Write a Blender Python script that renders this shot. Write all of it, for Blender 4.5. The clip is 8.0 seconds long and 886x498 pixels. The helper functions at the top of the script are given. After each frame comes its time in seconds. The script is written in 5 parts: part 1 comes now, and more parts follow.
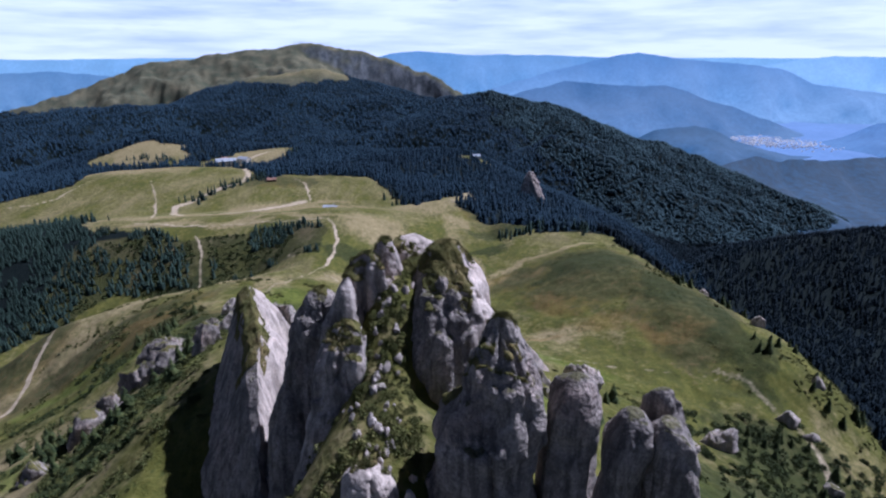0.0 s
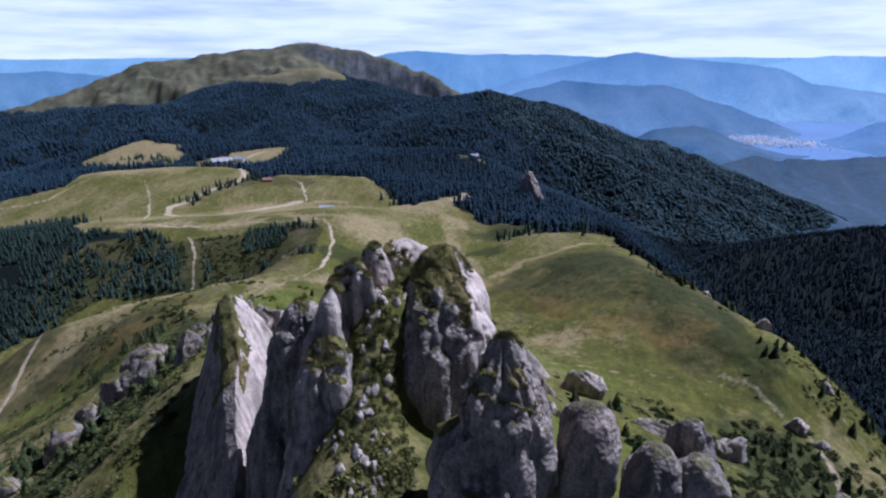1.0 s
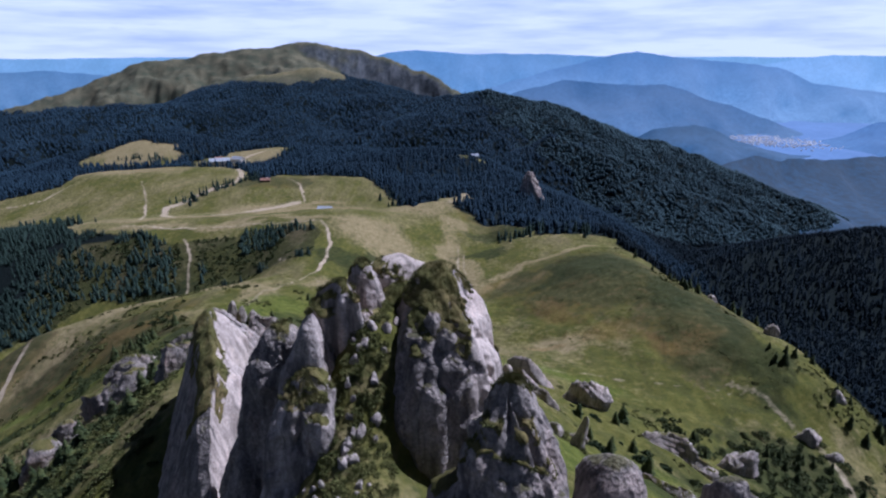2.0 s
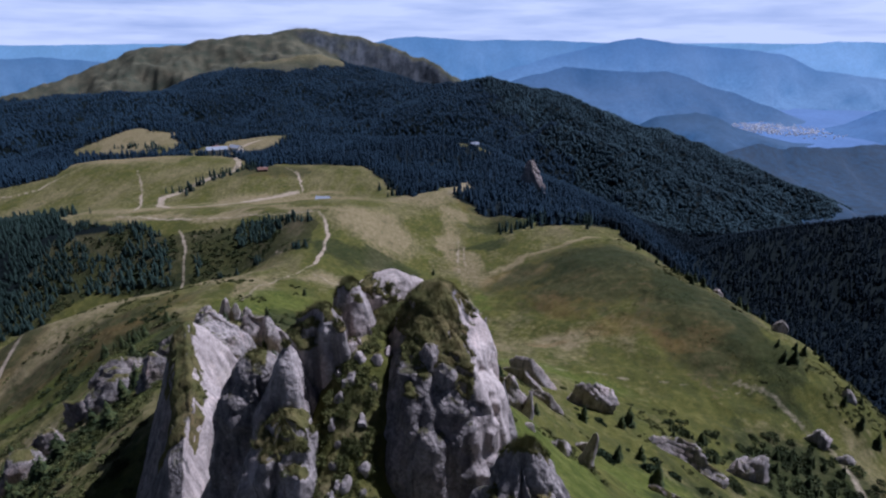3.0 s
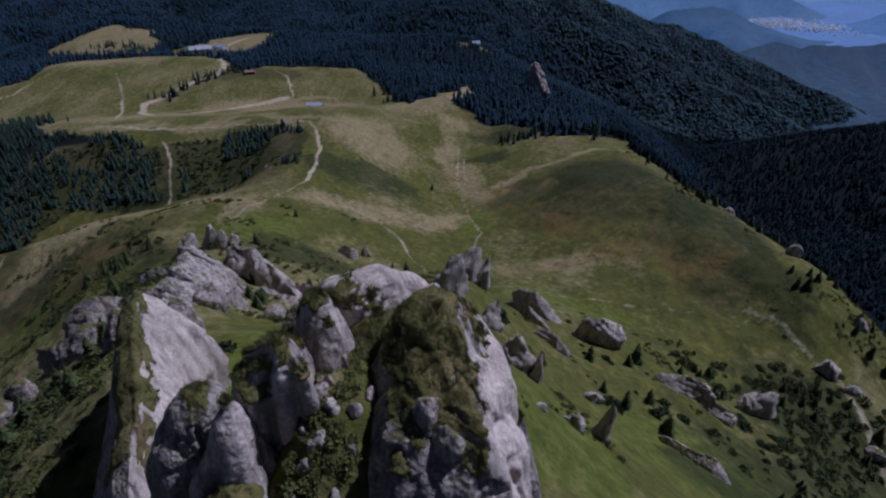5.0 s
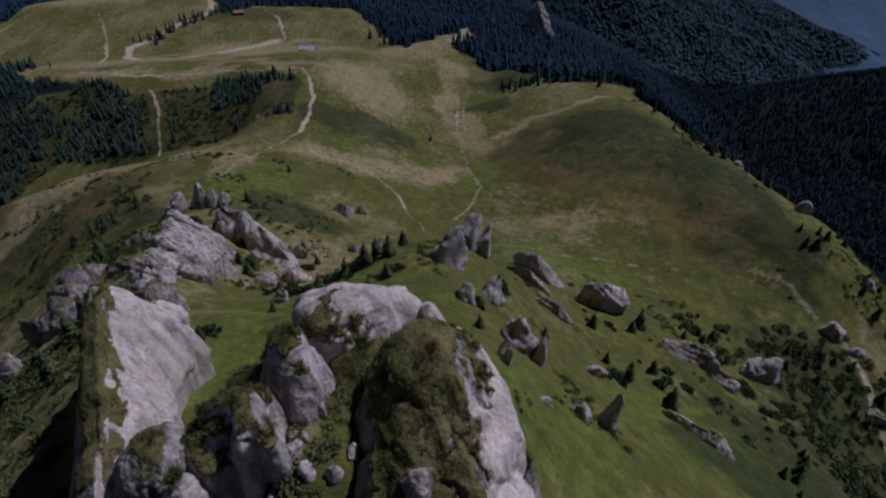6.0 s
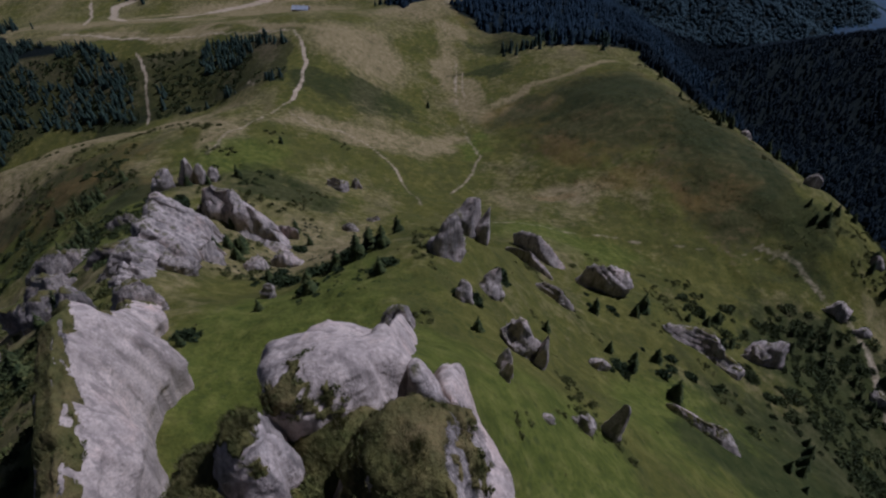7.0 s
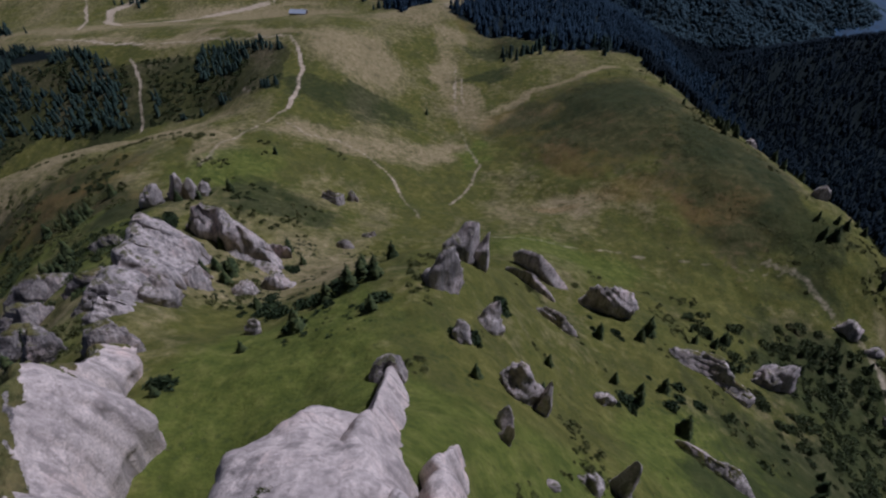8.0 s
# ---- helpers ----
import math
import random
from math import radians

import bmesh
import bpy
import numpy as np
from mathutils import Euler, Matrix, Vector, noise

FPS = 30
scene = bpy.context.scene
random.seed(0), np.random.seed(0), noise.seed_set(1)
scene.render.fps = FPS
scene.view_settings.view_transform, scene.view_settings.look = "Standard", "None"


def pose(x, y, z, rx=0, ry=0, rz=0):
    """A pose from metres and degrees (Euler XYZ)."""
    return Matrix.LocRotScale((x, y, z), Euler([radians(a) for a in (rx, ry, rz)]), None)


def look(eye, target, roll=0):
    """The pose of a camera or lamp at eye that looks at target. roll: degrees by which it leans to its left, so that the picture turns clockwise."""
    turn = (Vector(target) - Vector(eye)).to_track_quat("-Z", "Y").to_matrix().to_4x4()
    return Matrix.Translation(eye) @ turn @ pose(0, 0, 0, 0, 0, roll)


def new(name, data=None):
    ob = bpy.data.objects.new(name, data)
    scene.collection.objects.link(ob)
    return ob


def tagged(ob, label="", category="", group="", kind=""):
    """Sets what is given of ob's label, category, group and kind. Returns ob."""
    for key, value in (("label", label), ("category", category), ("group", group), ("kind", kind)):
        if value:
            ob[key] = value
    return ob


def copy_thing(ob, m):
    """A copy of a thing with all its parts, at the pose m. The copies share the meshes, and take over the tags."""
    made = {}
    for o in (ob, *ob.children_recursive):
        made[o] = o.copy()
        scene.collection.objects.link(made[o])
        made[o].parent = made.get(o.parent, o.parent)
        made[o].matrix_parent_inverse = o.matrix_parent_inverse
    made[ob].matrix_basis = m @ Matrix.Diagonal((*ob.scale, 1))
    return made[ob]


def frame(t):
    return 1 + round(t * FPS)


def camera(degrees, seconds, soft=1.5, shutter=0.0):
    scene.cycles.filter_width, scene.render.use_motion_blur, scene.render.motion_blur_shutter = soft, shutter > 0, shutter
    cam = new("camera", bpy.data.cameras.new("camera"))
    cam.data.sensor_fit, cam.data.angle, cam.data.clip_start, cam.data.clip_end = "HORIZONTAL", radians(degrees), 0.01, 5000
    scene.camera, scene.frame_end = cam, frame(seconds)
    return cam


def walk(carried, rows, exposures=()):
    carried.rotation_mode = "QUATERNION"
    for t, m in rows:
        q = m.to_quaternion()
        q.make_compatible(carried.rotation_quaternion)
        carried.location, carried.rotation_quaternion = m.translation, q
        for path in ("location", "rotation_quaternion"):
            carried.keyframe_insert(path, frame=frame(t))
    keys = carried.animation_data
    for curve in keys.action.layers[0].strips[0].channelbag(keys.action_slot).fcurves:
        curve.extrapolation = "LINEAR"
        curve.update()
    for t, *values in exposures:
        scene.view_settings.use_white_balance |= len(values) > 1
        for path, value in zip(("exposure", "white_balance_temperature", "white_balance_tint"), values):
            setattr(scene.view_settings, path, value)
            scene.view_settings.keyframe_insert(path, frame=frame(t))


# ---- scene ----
# ------------------------------------------------------------ camera and its flight
cam = camera(78.0, 8.0, soft=2.3)
METRES, EYE, TILT, LEAN, TURN = 70.0, 120.0, -19.4, 0.0, 0.0
ROWS = [
    (0.0, 0.0, 0.0, 0.0, 0.0, 0.0, 0.0),
    (0.5, 0.0022, 0.0523, 0.0057, -0.04, -0.01, 0.01),
    (1.0, 0.0055, 0.1125, 0.0137, -0.19, -0.02, 0.08),
    (1.5, 0.0089, 0.1708, 0.0232, -0.19, -0.01, 0.09),
    (3.0, 0.0144, 0.3419, 0.0884, -0.18, -1.32, 0.07),
    (3.5, 0.0136, 0.3989, 0.1118, -0.21, -3.65, 0.07),
    (4.0, 0.0125, 0.4616, 0.1378, -0.25, -6.31, 0.05),
    (4.5, 0.0118, 0.5207, 0.1616, -0.28, -8.78, 0.05),
    (6.0, 0.0165, 0.7032, 0.2393, -0.41, -17.0, 0.09),
    (6.5, 0.0204, 0.7595, 0.2623, -0.47, -19.8, 0.1),
    (7.0, 0.0251, 0.8213, 0.287, -0.53, -20.88, 0.1),
    (7.5, 0.0302, 0.8774, 0.3088, -0.54, -20.84, 0.12),
    (8.0, 0.0359, 0.9364, 0.3335, -0.54, -20.82, 0.11),
]
EXPOSURES = [(0.0, 0.36, 5030, 26), (1.5, 0.26, 5030, 26), (3.0, -0.12, 5050, 27), (4.5, -0.57, 4960, 29), (6.5, -0.88, 5200, 27), (7.4, -0.86, 5200, 27), (8.0, -0.62, 5180, 27)]
walk(cam, [(t, pose(0, 0, EYE, TILT, LEAN, TURN) @ pose(METRES * x, METRES * y, METRES * z, 90 + pitch, roll, yaw)) for t, x, y, z, yaw, pitch, roll in ROWS], EXPOSURES)

# ------------------------------------------------------------ sky and sun
SUN_AZ, SUN_EL = 30.0, 55.0          # degrees from +x towards +y, and above the horizon
sun_dir = Vector((math.cos(radians(SUN_AZ)) * math.cos(radians(SUN_EL)), math.sin(radians(SUN_AZ)) * math.cos(radians(SUN_EL)), math.sin(radians(SUN_EL))))
sun_data = bpy.data.lights.new("sun", "SUN")
sun_data.energy, sun_data.angle, sun_data.color = 4.8, radians(0.53), (1.0, 0.95, 0.87)
sun = new("sun", sun_data)
sun.matrix_world = look(sun_dir * 500, (0, 0, 0))

world = bpy.data.worlds.new("sky")
scene.world = world
world.use_nodes = True
wt = world.node_tree
wt.nodes.clear()


def wnode(kind, **values):
    n = wt.nodes.new(kind)
    for k, v in values.items():
        n.inputs[k].default_value = v
    return n


w_out, w_bg, w_sky = wnode("ShaderNodeOutputWorld"), wnode("ShaderNodeBackground", Strength=0.02), wt.nodes.new("ShaderNodeTexSky")
w_sky.sky_type, w_sky.sun_disc = "NISHITA", False
w_sky.sun_elevation, w_sky.sun_rotation = radians(SUN_EL), radians(90 - SUN_AZ)
w_sky.altitude, w_sky.dust_density, w_sky.air_density = 1800, 0.7, 0.5
# a bank of cloud low over the horizon, clear sky above it
w_co, w_sep = wt.nodes.new("ShaderNodeTexCoord"), wt.nodes.new("ShaderNodeSeparateXYZ")
wt.links.new(w_co.outputs["Generated"], w_sep.inputs[0])
w_map = wnode("ShaderNodeMapping", Scale=(5.0, 5.0, 26.0))
wt.links.new(w_co.outputs["Generated"], w_map.inputs["Vector"])
w_n = wnode("ShaderNodeTexNoise", Scale=1.0, Detail=7.0, Roughness=0.55)
wt.links.new(w_map.outputs[0], w_n.inputs["Vector"])
w_low = wt.nodes.new("ShaderNodeMapRange")
w_low.interpolation_type = "SMOOTHSTEP"
for k, v in (("From Min", 0.17), ("From Max", 0.06), ("To Min", -0.35), ("To Max", 0.36)):
    w_low.inputs[k].default_value = v
wt.links.new(w_sep.outputs["Z"], w_low.inputs["Value"])
w_sum = wt.nodes.new("ShaderNodeMath"); w_sum.operation = "ADD"
w_north = wt.nodes.new("ShaderNodeMapRange")      # the bank thins out of view to the south, to lower fill light
for k, v in (("From Min", -0.35), ("From Max", 0.25), ("To Min", -0.22), ("To Max", 0.0)):
    w_north.inputs[k].default_value = v
wt.links.new(w_sep.outputs["Y"], w_north.inputs["Value"])
w_bank = wt.nodes.new("ShaderNodeMath"); w_bank.operation = "ADD"
wt.links.new(w_low.outputs[0], w_bank.inputs[0]); wt.links.new(w_north.outputs[0], w_bank.inputs[1])
wt.links.new(w_n.outputs["Fac"], w_sum.inputs[0]); wt.links.new(w_bank.outputs[0], w_sum.inputs[1])
w_ramp = wt.nodes.new("ShaderNodeValToRGB")
w_ramp.color_ramp.elements[0].position, w_ramp.color_ramp.elements[1].position = 0.45, 0.72
wt.links.new(w_sum.outputs[0], w_ramp.inputs[0])
w_map2 = wnode("ShaderNodeMapping", Scale=(4.2, 4.2, 38.0), Location=(3.1, 0.4, 0.2))
wt.links.new(w_co.outputs["Generated"], w_map2.inputs["Vector"])
w_n2 = wnode("ShaderNodeTexNoise", Scale=1.0, Detail=6.0, Roughness=0.55)
wt.links.new(w_map2.outputs[0], w_n2.inputs["Vector"])
w_shade = wt.nodes.new("ShaderNodeValToRGB")
w_shade.color_ramp.elements[0].position, w_shade.color_ramp.elements[1].position = 0.42, 0.68
w_shade.color_ramp.elements[0].color, w_shade.color_ramp.elements[1].color = (35, 37.5, 39.5, 1), (22, 26, 32, 1)
wt.links.new(w_n2.outputs["Fac"], w_shade.inputs[0])
w_mix = wt.nodes.new("ShaderNodeMixRGB")
wt.links.new(w_ramp.outputs[0], w_mix.inputs[0])
wt.links.new(w_sky.outputs[0], w_mix.inputs[1])
wt.links.new(w_shade.outputs[0], w_mix.inputs[2])
wt.links.new(w_mix.outputs[0], w_bg.inputs["Color"])
wt.links.new(w_bg.outputs[0], w_out.inputs["Surface"])

# ------------------------------------------------------------ the lie of the land
def value_noise(x, y, seed=0):
    """Smooth noise between -1 and 1 on a unit lattice."""
    xi, yi = np.floor(x), np.floor(y)
    fx, fy = x - xi, y - yi
    fx, fy = fx * fx * fx * (fx * (fx * 6 - 15) + 10), fy * fy * fy * (fy * (fy * 6 - 15) + 10)

    def lattice(a, b):
        n = (a.astype(np.int64) * 374761393 + b.astype(np.int64) * 668265263 + seed * 974634777) & 0xFFFFFFFF
        n = ((n ^ (n >> 13)) * 1274126177) & 0xFFFFFFFF
        n = n ^ (n >> 16)
        return (n & 0xFFFF) / 32767.5 - 1.0
    a, b = lattice(xi, yi), lattice(xi + 1, yi)
    c, d = lattice(xi, yi + 1), lattice(xi + 1, yi + 1)
    return (a + (b - a) * fx) * (1 - fy) + (c + (d - c) * fx) * fy


def fbm(x, y, size, octaves=4, seed=0, gain=0.5):
    total, amp = np.zeros_like(x, dtype=float), 1.0
    for k in range(octaves):
        f = 2.0 ** k / size
        total += amp * value_noise(x * f + 17.3 * k, y * f - 9.1 * k, seed + k)
        amp *= gain
    return total


def smooth(a, b, v):
    t = np.clip((v - a) / (b - a), 0, 1)
    return t * t * (3 - 2 * t)


def along(line, step):
    """Points at even steps along a line of (x, y, z)."""
    out = []
    for p, q in zip(line, line[1:]):
        n = max(1, int(math.hypot(q[0] - p[0], q[1] - p[1]) / step))
        out += [tuple(p[i] + (q[i] - p[i]) * k / n for i in range(3)) for k in range(n)]
    return out + [line[-1]]


# Lines of the landscape: crests, gullies and foot lines, in metres.
LINES = [
    # gully that falls from the towers towards the south, and its foot
    ([(-2, 83, 86), (-4, 79, 88.5), (-9, 74, 90), (-9, 70, 89), (-8.6, 64, 84.5), (-7, 58, 80), (-2, 50, 74), (1, 40, 66), (0, 15, 40), (0, -40, -10), (0, -200, -90)], 12),
    ([(-3, 61, 78), (1, 59, 76), (6, 60, 73), (11, 60, 69)], 5),
    ([(-24, 84, 57), (-25, 76, 53), (-26, 68, 48), (-27, 58, 42)], 8),
    ([(-14, 56, 76), (-18, 52, 72), (-24, 47, 62), (-34, 44, 52)], 8),
    ([(-8, 44, 70), (-14, 38, 62)], 8),
    # steep back of the towers, then the grassy spine to the north
    ([(-5, 90, 84), (-3, 100, 72), (-3, 114, 59), (-4, 126, 54.5), (-1, 142, 49), (2, 160, 42), (8, 173, 31), (12, 190, 12), (5, 215, -5), (-4, 250, -22), (-14, 286, -31), (0, 340, -44), (-5, 415, -52)], 15),
    # grassy hollow west of the spine
    ([(-18, 92, 60), (-20, 104, 57), (-24, 118, 54), (-24, 135, 47), (-37, 142, 38.5), (-45, 160, 25), (-48, 185, 12), (-50, 215, 3), (-44, 260, -14)], 15),
    # western crest with the slab and the crags
    ([(-36, 88, 56), (-42, 104, 58), (-46, 118, 53), (-56, 136, 49), (-66, 160, 37), (-74, 182, 26), (-90, 214, 14), (-84, 240, 2), (-75, 293, -10), (-95, 340, -16), (-112, 408, -20), (-86, 440, -13)], 15),
    # western flank
    ([(-46, 60, 46), (-52, 76, 47), (-62, 94, 46.5), (-74, 115, 40), (-87, 146, 28), (-93, 157, 24.5), (-114, 176, 7), (-125, 190, 0)], 12),
    ([(-62, 40, 38), (-76, 76, 33), (-90, 106, 25), (-104, 134, 15.5), (-126, 164, 0), (-150, 184, -15), (-190, 223, -40), (-214, 257, -47), (-240, 303, -40)], 25),
    ([(-110, 30, 8), (-128, 100, 2), (-165, 150, -18), (-205, 190, -40), (-260, 230, -68)], 30),
    ([(-130, 290, -9), (-160, 262, -15), (-204, 292, -33), (-240, 303, -40), (-227, 318, -39), (-214, 335, -39), (-194, 352, -38), (-170, 366, -40), (-146, 372, -37), (-120, 372, -27)], 25),
    # stream valley and the wooded slope beyond it
    ([(-345, 340, -95), (-285, 365, -84), (-235, 385, -68), (-190, 400, -54), (-150, 402, -45)], 30),
    ([(-420, 400, -94), (-346, 385, -88), (-288, 402, -72), (-274, 425, -62), (-215, 428, -46)], 30),
    ([(-420, 520, -47), (-300, 490, -36), (-219, 466, -33), (-150, 470, -24), (-95, 480, -14)], 35),
    # eastern flank of the towers
    ([(10, 85, 62), (14, 104, 57), (15, 122, 47), (22, 130, 35), (24, 150, 26), (30, 175, 10), (32, 202, 0), (45, 240, -20), (62, 282, -34), (38, 370, -51)], 18),
    ([(20, 60, 66), (26, 80, 56), (30, 103, 43), (48, 130, 17), (58, 158, 3), (70, 165, -2), (54, 185, -2), (75, 220, -22)], 18),
    ([(40, 40, 45), (50, 80, 34), (54, 121, 18), (66, 124, 9), (90, 150, -12), (115, 190, -25)], 20),
    ([(70, 40, 8), (90, 90, -2), (120, 140, -26), (149, 172, -35), (171, 201, -35)], 25),
    # eastern meadow and its edge
    ([(115, 215, -27), (135, 228, -25), (138, 282, -14), (121, 352, -19), (115, 410, -28), (131, 462, -37), (128, 520, -40), (60, 540, -42)], 30),
    ([(90, 330, -27), (62, 400, -44), (40, 440, -48)], 30),
    ([(130, 120, -45), (165, 165, -42), (176, 200, -36), (164, 220, -22), (178, 262, -22), (166, 330, -26), (158, 400, -33), (160, 480, -40), (165, 515, -44)], 25),
    ([(180, 80, -85), (215, 160, -75), (222, 220, -62), (222, 290, -62), (210, 380, -68), (212, 460, -78), (235, 560, -110)], 30),
    ([(300, 60, -170), (330, 200, -170), (330, 330, -165), (325, 460, -178), (345, 620, -198), (380, 790, -222)], 50),
    # hill behind the saddle, the hut meadow and the road
    ([(-78, 444, -14), (-60, 500, -21), (-95, 545, -27), (-130, 600, -44)], 25),
    ([(-30, 470, -36), (-5, 520, -41), (20, 600, -34), (10, 660, -48)], 30),
    ([(30, 480, -50), (50, 530, -50), (75, 600, -60)], 30),
    ([(-330, 640, -57), (-250, 640, -56), (-180, 660, -58), (-60, 640, -52)], 40),
    ([(-480, 620, -70), (-420, 560, -52), (-330, 545, -40), (-240, 530, -34)], 40),
    ([(-560, 700, -66), (-500, 800, -44), (-420, 860, -46), (-340, 880, -50)], 50),
    ([(-230, 720, -46), (-190, 790, -49), (-120, 780, -46), (-60, 730, -52)], 40),
    ([(-412, 960, -69), (-378, 1000, -66), (-334, 985, -67)], 40),
    ([(-370, 1090, -58), (-316, 1085, -54), (-280, 1100, -60)], 40),
    ([(-640, 1080, -46), (-600, 1090, -38), (-530, 1080, -38), (-480, 1070, -48)], 40),
    ([(-634, 980, -60), (-547, 960, -60), (-480, 970, -62)], 40),
    # wooded ground behind
    ([(-1000, 700, -150), (-900, 1100, -120), (-600, 1350, -120), (-200, 1350, -130), (100, 1150, -100), (160, 900, -95), (135, 780, -80)], 90),
    ([(0, 850, -72), (60, 900, -74), (64, 1020, -62)], 60),
    ([(260, 700, -150), (330, 950, -180), (460, 1000, -257), (560, 1250, -290)], 80),
    ([(-1500, 300, -260), (-1200, 600, -200), (-700, 400, -130), (-450, 200, -130)], 120),
    ([(900, 300, -280), (900, 700, -290), (1100, 1500, -330), (2000, 3000, -320), (2600, 4500, -330)], 200),
    ([(-600, -300, -250), (0, -500, -200), (500, -300, -260), (500, 0, -240)], 200),
]
FAR_FLOOR = [(-4900, -1500, -330), (-4900, 2000, -330), (-4900, 4900, -330), (-2500, 3000, -260), (-2500, 4900, -330), (0, 2800, -250), (0, 4900, -330),
             (4900, 4900, -330), (4900, 1500, -330), (4900, -1500, -330), (0, -1500, -330), (-2500, 800, -280), (2500, 800, -320)]
SPOTS = np.array([p for line, step in LINES for p in along(line, step)] + FAR_FLOOR, dtype=float)
UNIT = 100.0


def plate(d2):
    return 0.5 * d2 * np.log(d2 + 1e-9)


def solve_plate(spots):
    """A thin plate that is bent to pass close by the lines."""
    xy = spots[:, :2] / UNIT
    d2 = ((xy[:, None] - xy[None]) ** 2).sum(2)
    n = len(xy)
    a = np.zeros((n + 3, n + 3))
    a[:n, :n] = plate(d2) + np.eye(n) * 0.004
    a[:n, n], a[:n, n + 1:] = 1, xy
    a[n, :n], a[n + 1:, :n] = 1, xy.T
    return np.linalg.solve(a, np.concatenate([spots[:, 2], np.zeros(3)]))


PLATE = solve_plate(SPOTS)


def plate_height(x, y):
    xs, ys = x.ravel() / UNIT, y.ravel() / UNIT
    out = np.empty(len(xs))
    sx, sy = SPOTS[:, 0] / UNIT, SPOTS[:, 1] / UNIT
    n = len(sx)
    for k in range(0, len(xs), 20000):
        px, py = xs[k:k + 20000, None], ys[k:k + 20000, None]
        out[k:k + 20000] = plate((px - sx) ** 2 + (py - sy) ** 2) @ PLATE[:n] + PLATE[n] + PLATE[n + 1] * px[:, 0] + PLATE[n + 2] * py[:, 0]
    return out.reshape(x.shape)


# Mountain ridges: crest lines with the fall of their sides.
RIDGES = [
    ("woods_ridge", 0.42, 38, [(-1700, 1750, -85), (-1150, 1900, -52), (-700, 2150, -30), (-380, 2200, -12), (-48, 2000, -26), (31, 1950, -15), (162, 1900, -7), (325, 1850, -30), (483, 1800, -74), (642, 1720, -122), (740, 1650, -158), (838, 1560, -200), (945, 1450, -248)]),
    ("knoll", 0.36, 20, [(-1000, 2450, -20), (-914, 2400, -4), (-816, 2400, 19), (-647, 2400, 53), (-504, 2400, 66), (-385, 2380, 27), (-196, 2350, -12), (-67, 2330, -38)]),
    ("spur", 0.55, 30, [(300, 1500, -90), (420, 1400, -130), (560, 1330, -180), (720, 1280, -240)]),
    ("east_mountain", 0.5, 20, [(390, 800, -222), (442, 850, -214), (548, 930, -206), (690, 980, -205), (840, 1000, -203), (1150, 980, -195), (1500, 850, -170)]),
    ("peak", 0.5, 46, [(-2100, 2750, -120), (-1970, 2800, -86), (-1820, 2900, -15), (-1532, 3050, 92), (-1220, 3100, 120), (-1020, 3150, 160), (-840, 3190, 180), (-700, 3260, 120), (-447, 3280, 80), (-197, 3250, 20), (60, 3150, -60)]),
    ("cliffs", 1.5, 60, [(-860, 3190, 184), (-723, 3200, 198), (-600, 3200, 176), (-447, 3200, 149), (-320, 3180, 112), (-197, 3150, 76), (-60, 3100, 24), (18, 3050, -22), (70, 3000, -70)]),
]


def ridge_height(x, y):
    """The highest of the mountain sides at each place."""
    out = np.full(x.shape, -1000.0)
    rough = 0.35 - 1.5 * np.abs(fbm(x, y, 430, 5, 31, 0.55))
    fine = fbm(x, y, 70, 3, 37)
    for name, fall, wild, line in RIDGES:
        best = np.full(x.shape, -1000.0)
        pts = np.array(line, dtype=float)
        lo, hi = pts.min(0) - 1400, pts.max(0) + 1400
        ok = (x > lo[0]) & (x < hi[0]) & (y > lo[1]) & (y < hi[1])
        xs, ys, rs = x[ok], y[ok], rough[ok]
        b = np.full(xs.shape, -1000.0)
        for (ax, ay, az), (bx, by, bz) in zip(pts, pts[1:]):
            t = np.clip(((xs - ax) * (bx - ax) + (ys - ay) * (by - ay)) / ((bx - ax) ** 2 + (by - ay) ** 2), 0, 1)
            d = np.hypot(xs - ax - t * (bx - ax), ys - ay - t * (by - ay))
            np.maximum(b, az + t * (bz - az) - fall * (np.sqrt(d * d + 18.0 ** 2) - 18.0), out=b)
        drop = np.clip((np.interp(xs, np.sort(pts[:, 0]), pts[np.argsort(pts[:, 0]), 2]) - b) / 120, 0, 1)
        best[ok] = b + (drop * rs + 0.16 * fine[ok]) * wild
        np.maximum(out, best, out=out)
    return out


def height(x, y):
    """The ground's height at x, y (arrays)."""
    x, y = np.asarray(x, dtype=float), np.asarray(y, dtype=float)
    base = plate_height(x, y)
    far = np.hypot(x, y - 100)
    m = ridge_height(x, y)
    k = 18.0
    z = np.where(m < -900, base, np.maximum(base, m) + k * np.exp(-np.abs(np.clip(base - m, -400, 400)) / k) * 0.3)
    z = z + (fbm(x, y, 14, 4, 3) * 0.5 + fbm(x, y, 26, 2, 5) * 0.9 * smooth(12, 40, np.hypot(x + 4, y - 70))) * smooth(900, 150, far) + fbm(x, y, 60, 3, 8) * 1.2 * smooth(60, 200, far)
    z = z + (fbm(x, y, 6, 3, 9) * 0.32 + np.abs(fbm(x + 0.5 * y, y - 0.3 * x, 18, 3, 14)) * 0.9) * smooth(420, 220, far) * smooth(14, 45, np.hypot(x + 4, y - 70))
    z = z - 3.2 * np.exp(-((x + 0.5) / 4.5) ** 2 - ((y - 62.5) / 3.5) ** 2)      # notch at the foot of the central tower
    return z + fbm(x, y, 300, 4, 12) * 9 * smooth(700, 1500, far)

# ------------------------------------------------------------ materials
def material(name):
    m = bpy.data.materials.new(name)
    m.use_nodes = True
    return m, m.node_tree, m.node_tree.nodes["Principled BSDF"]


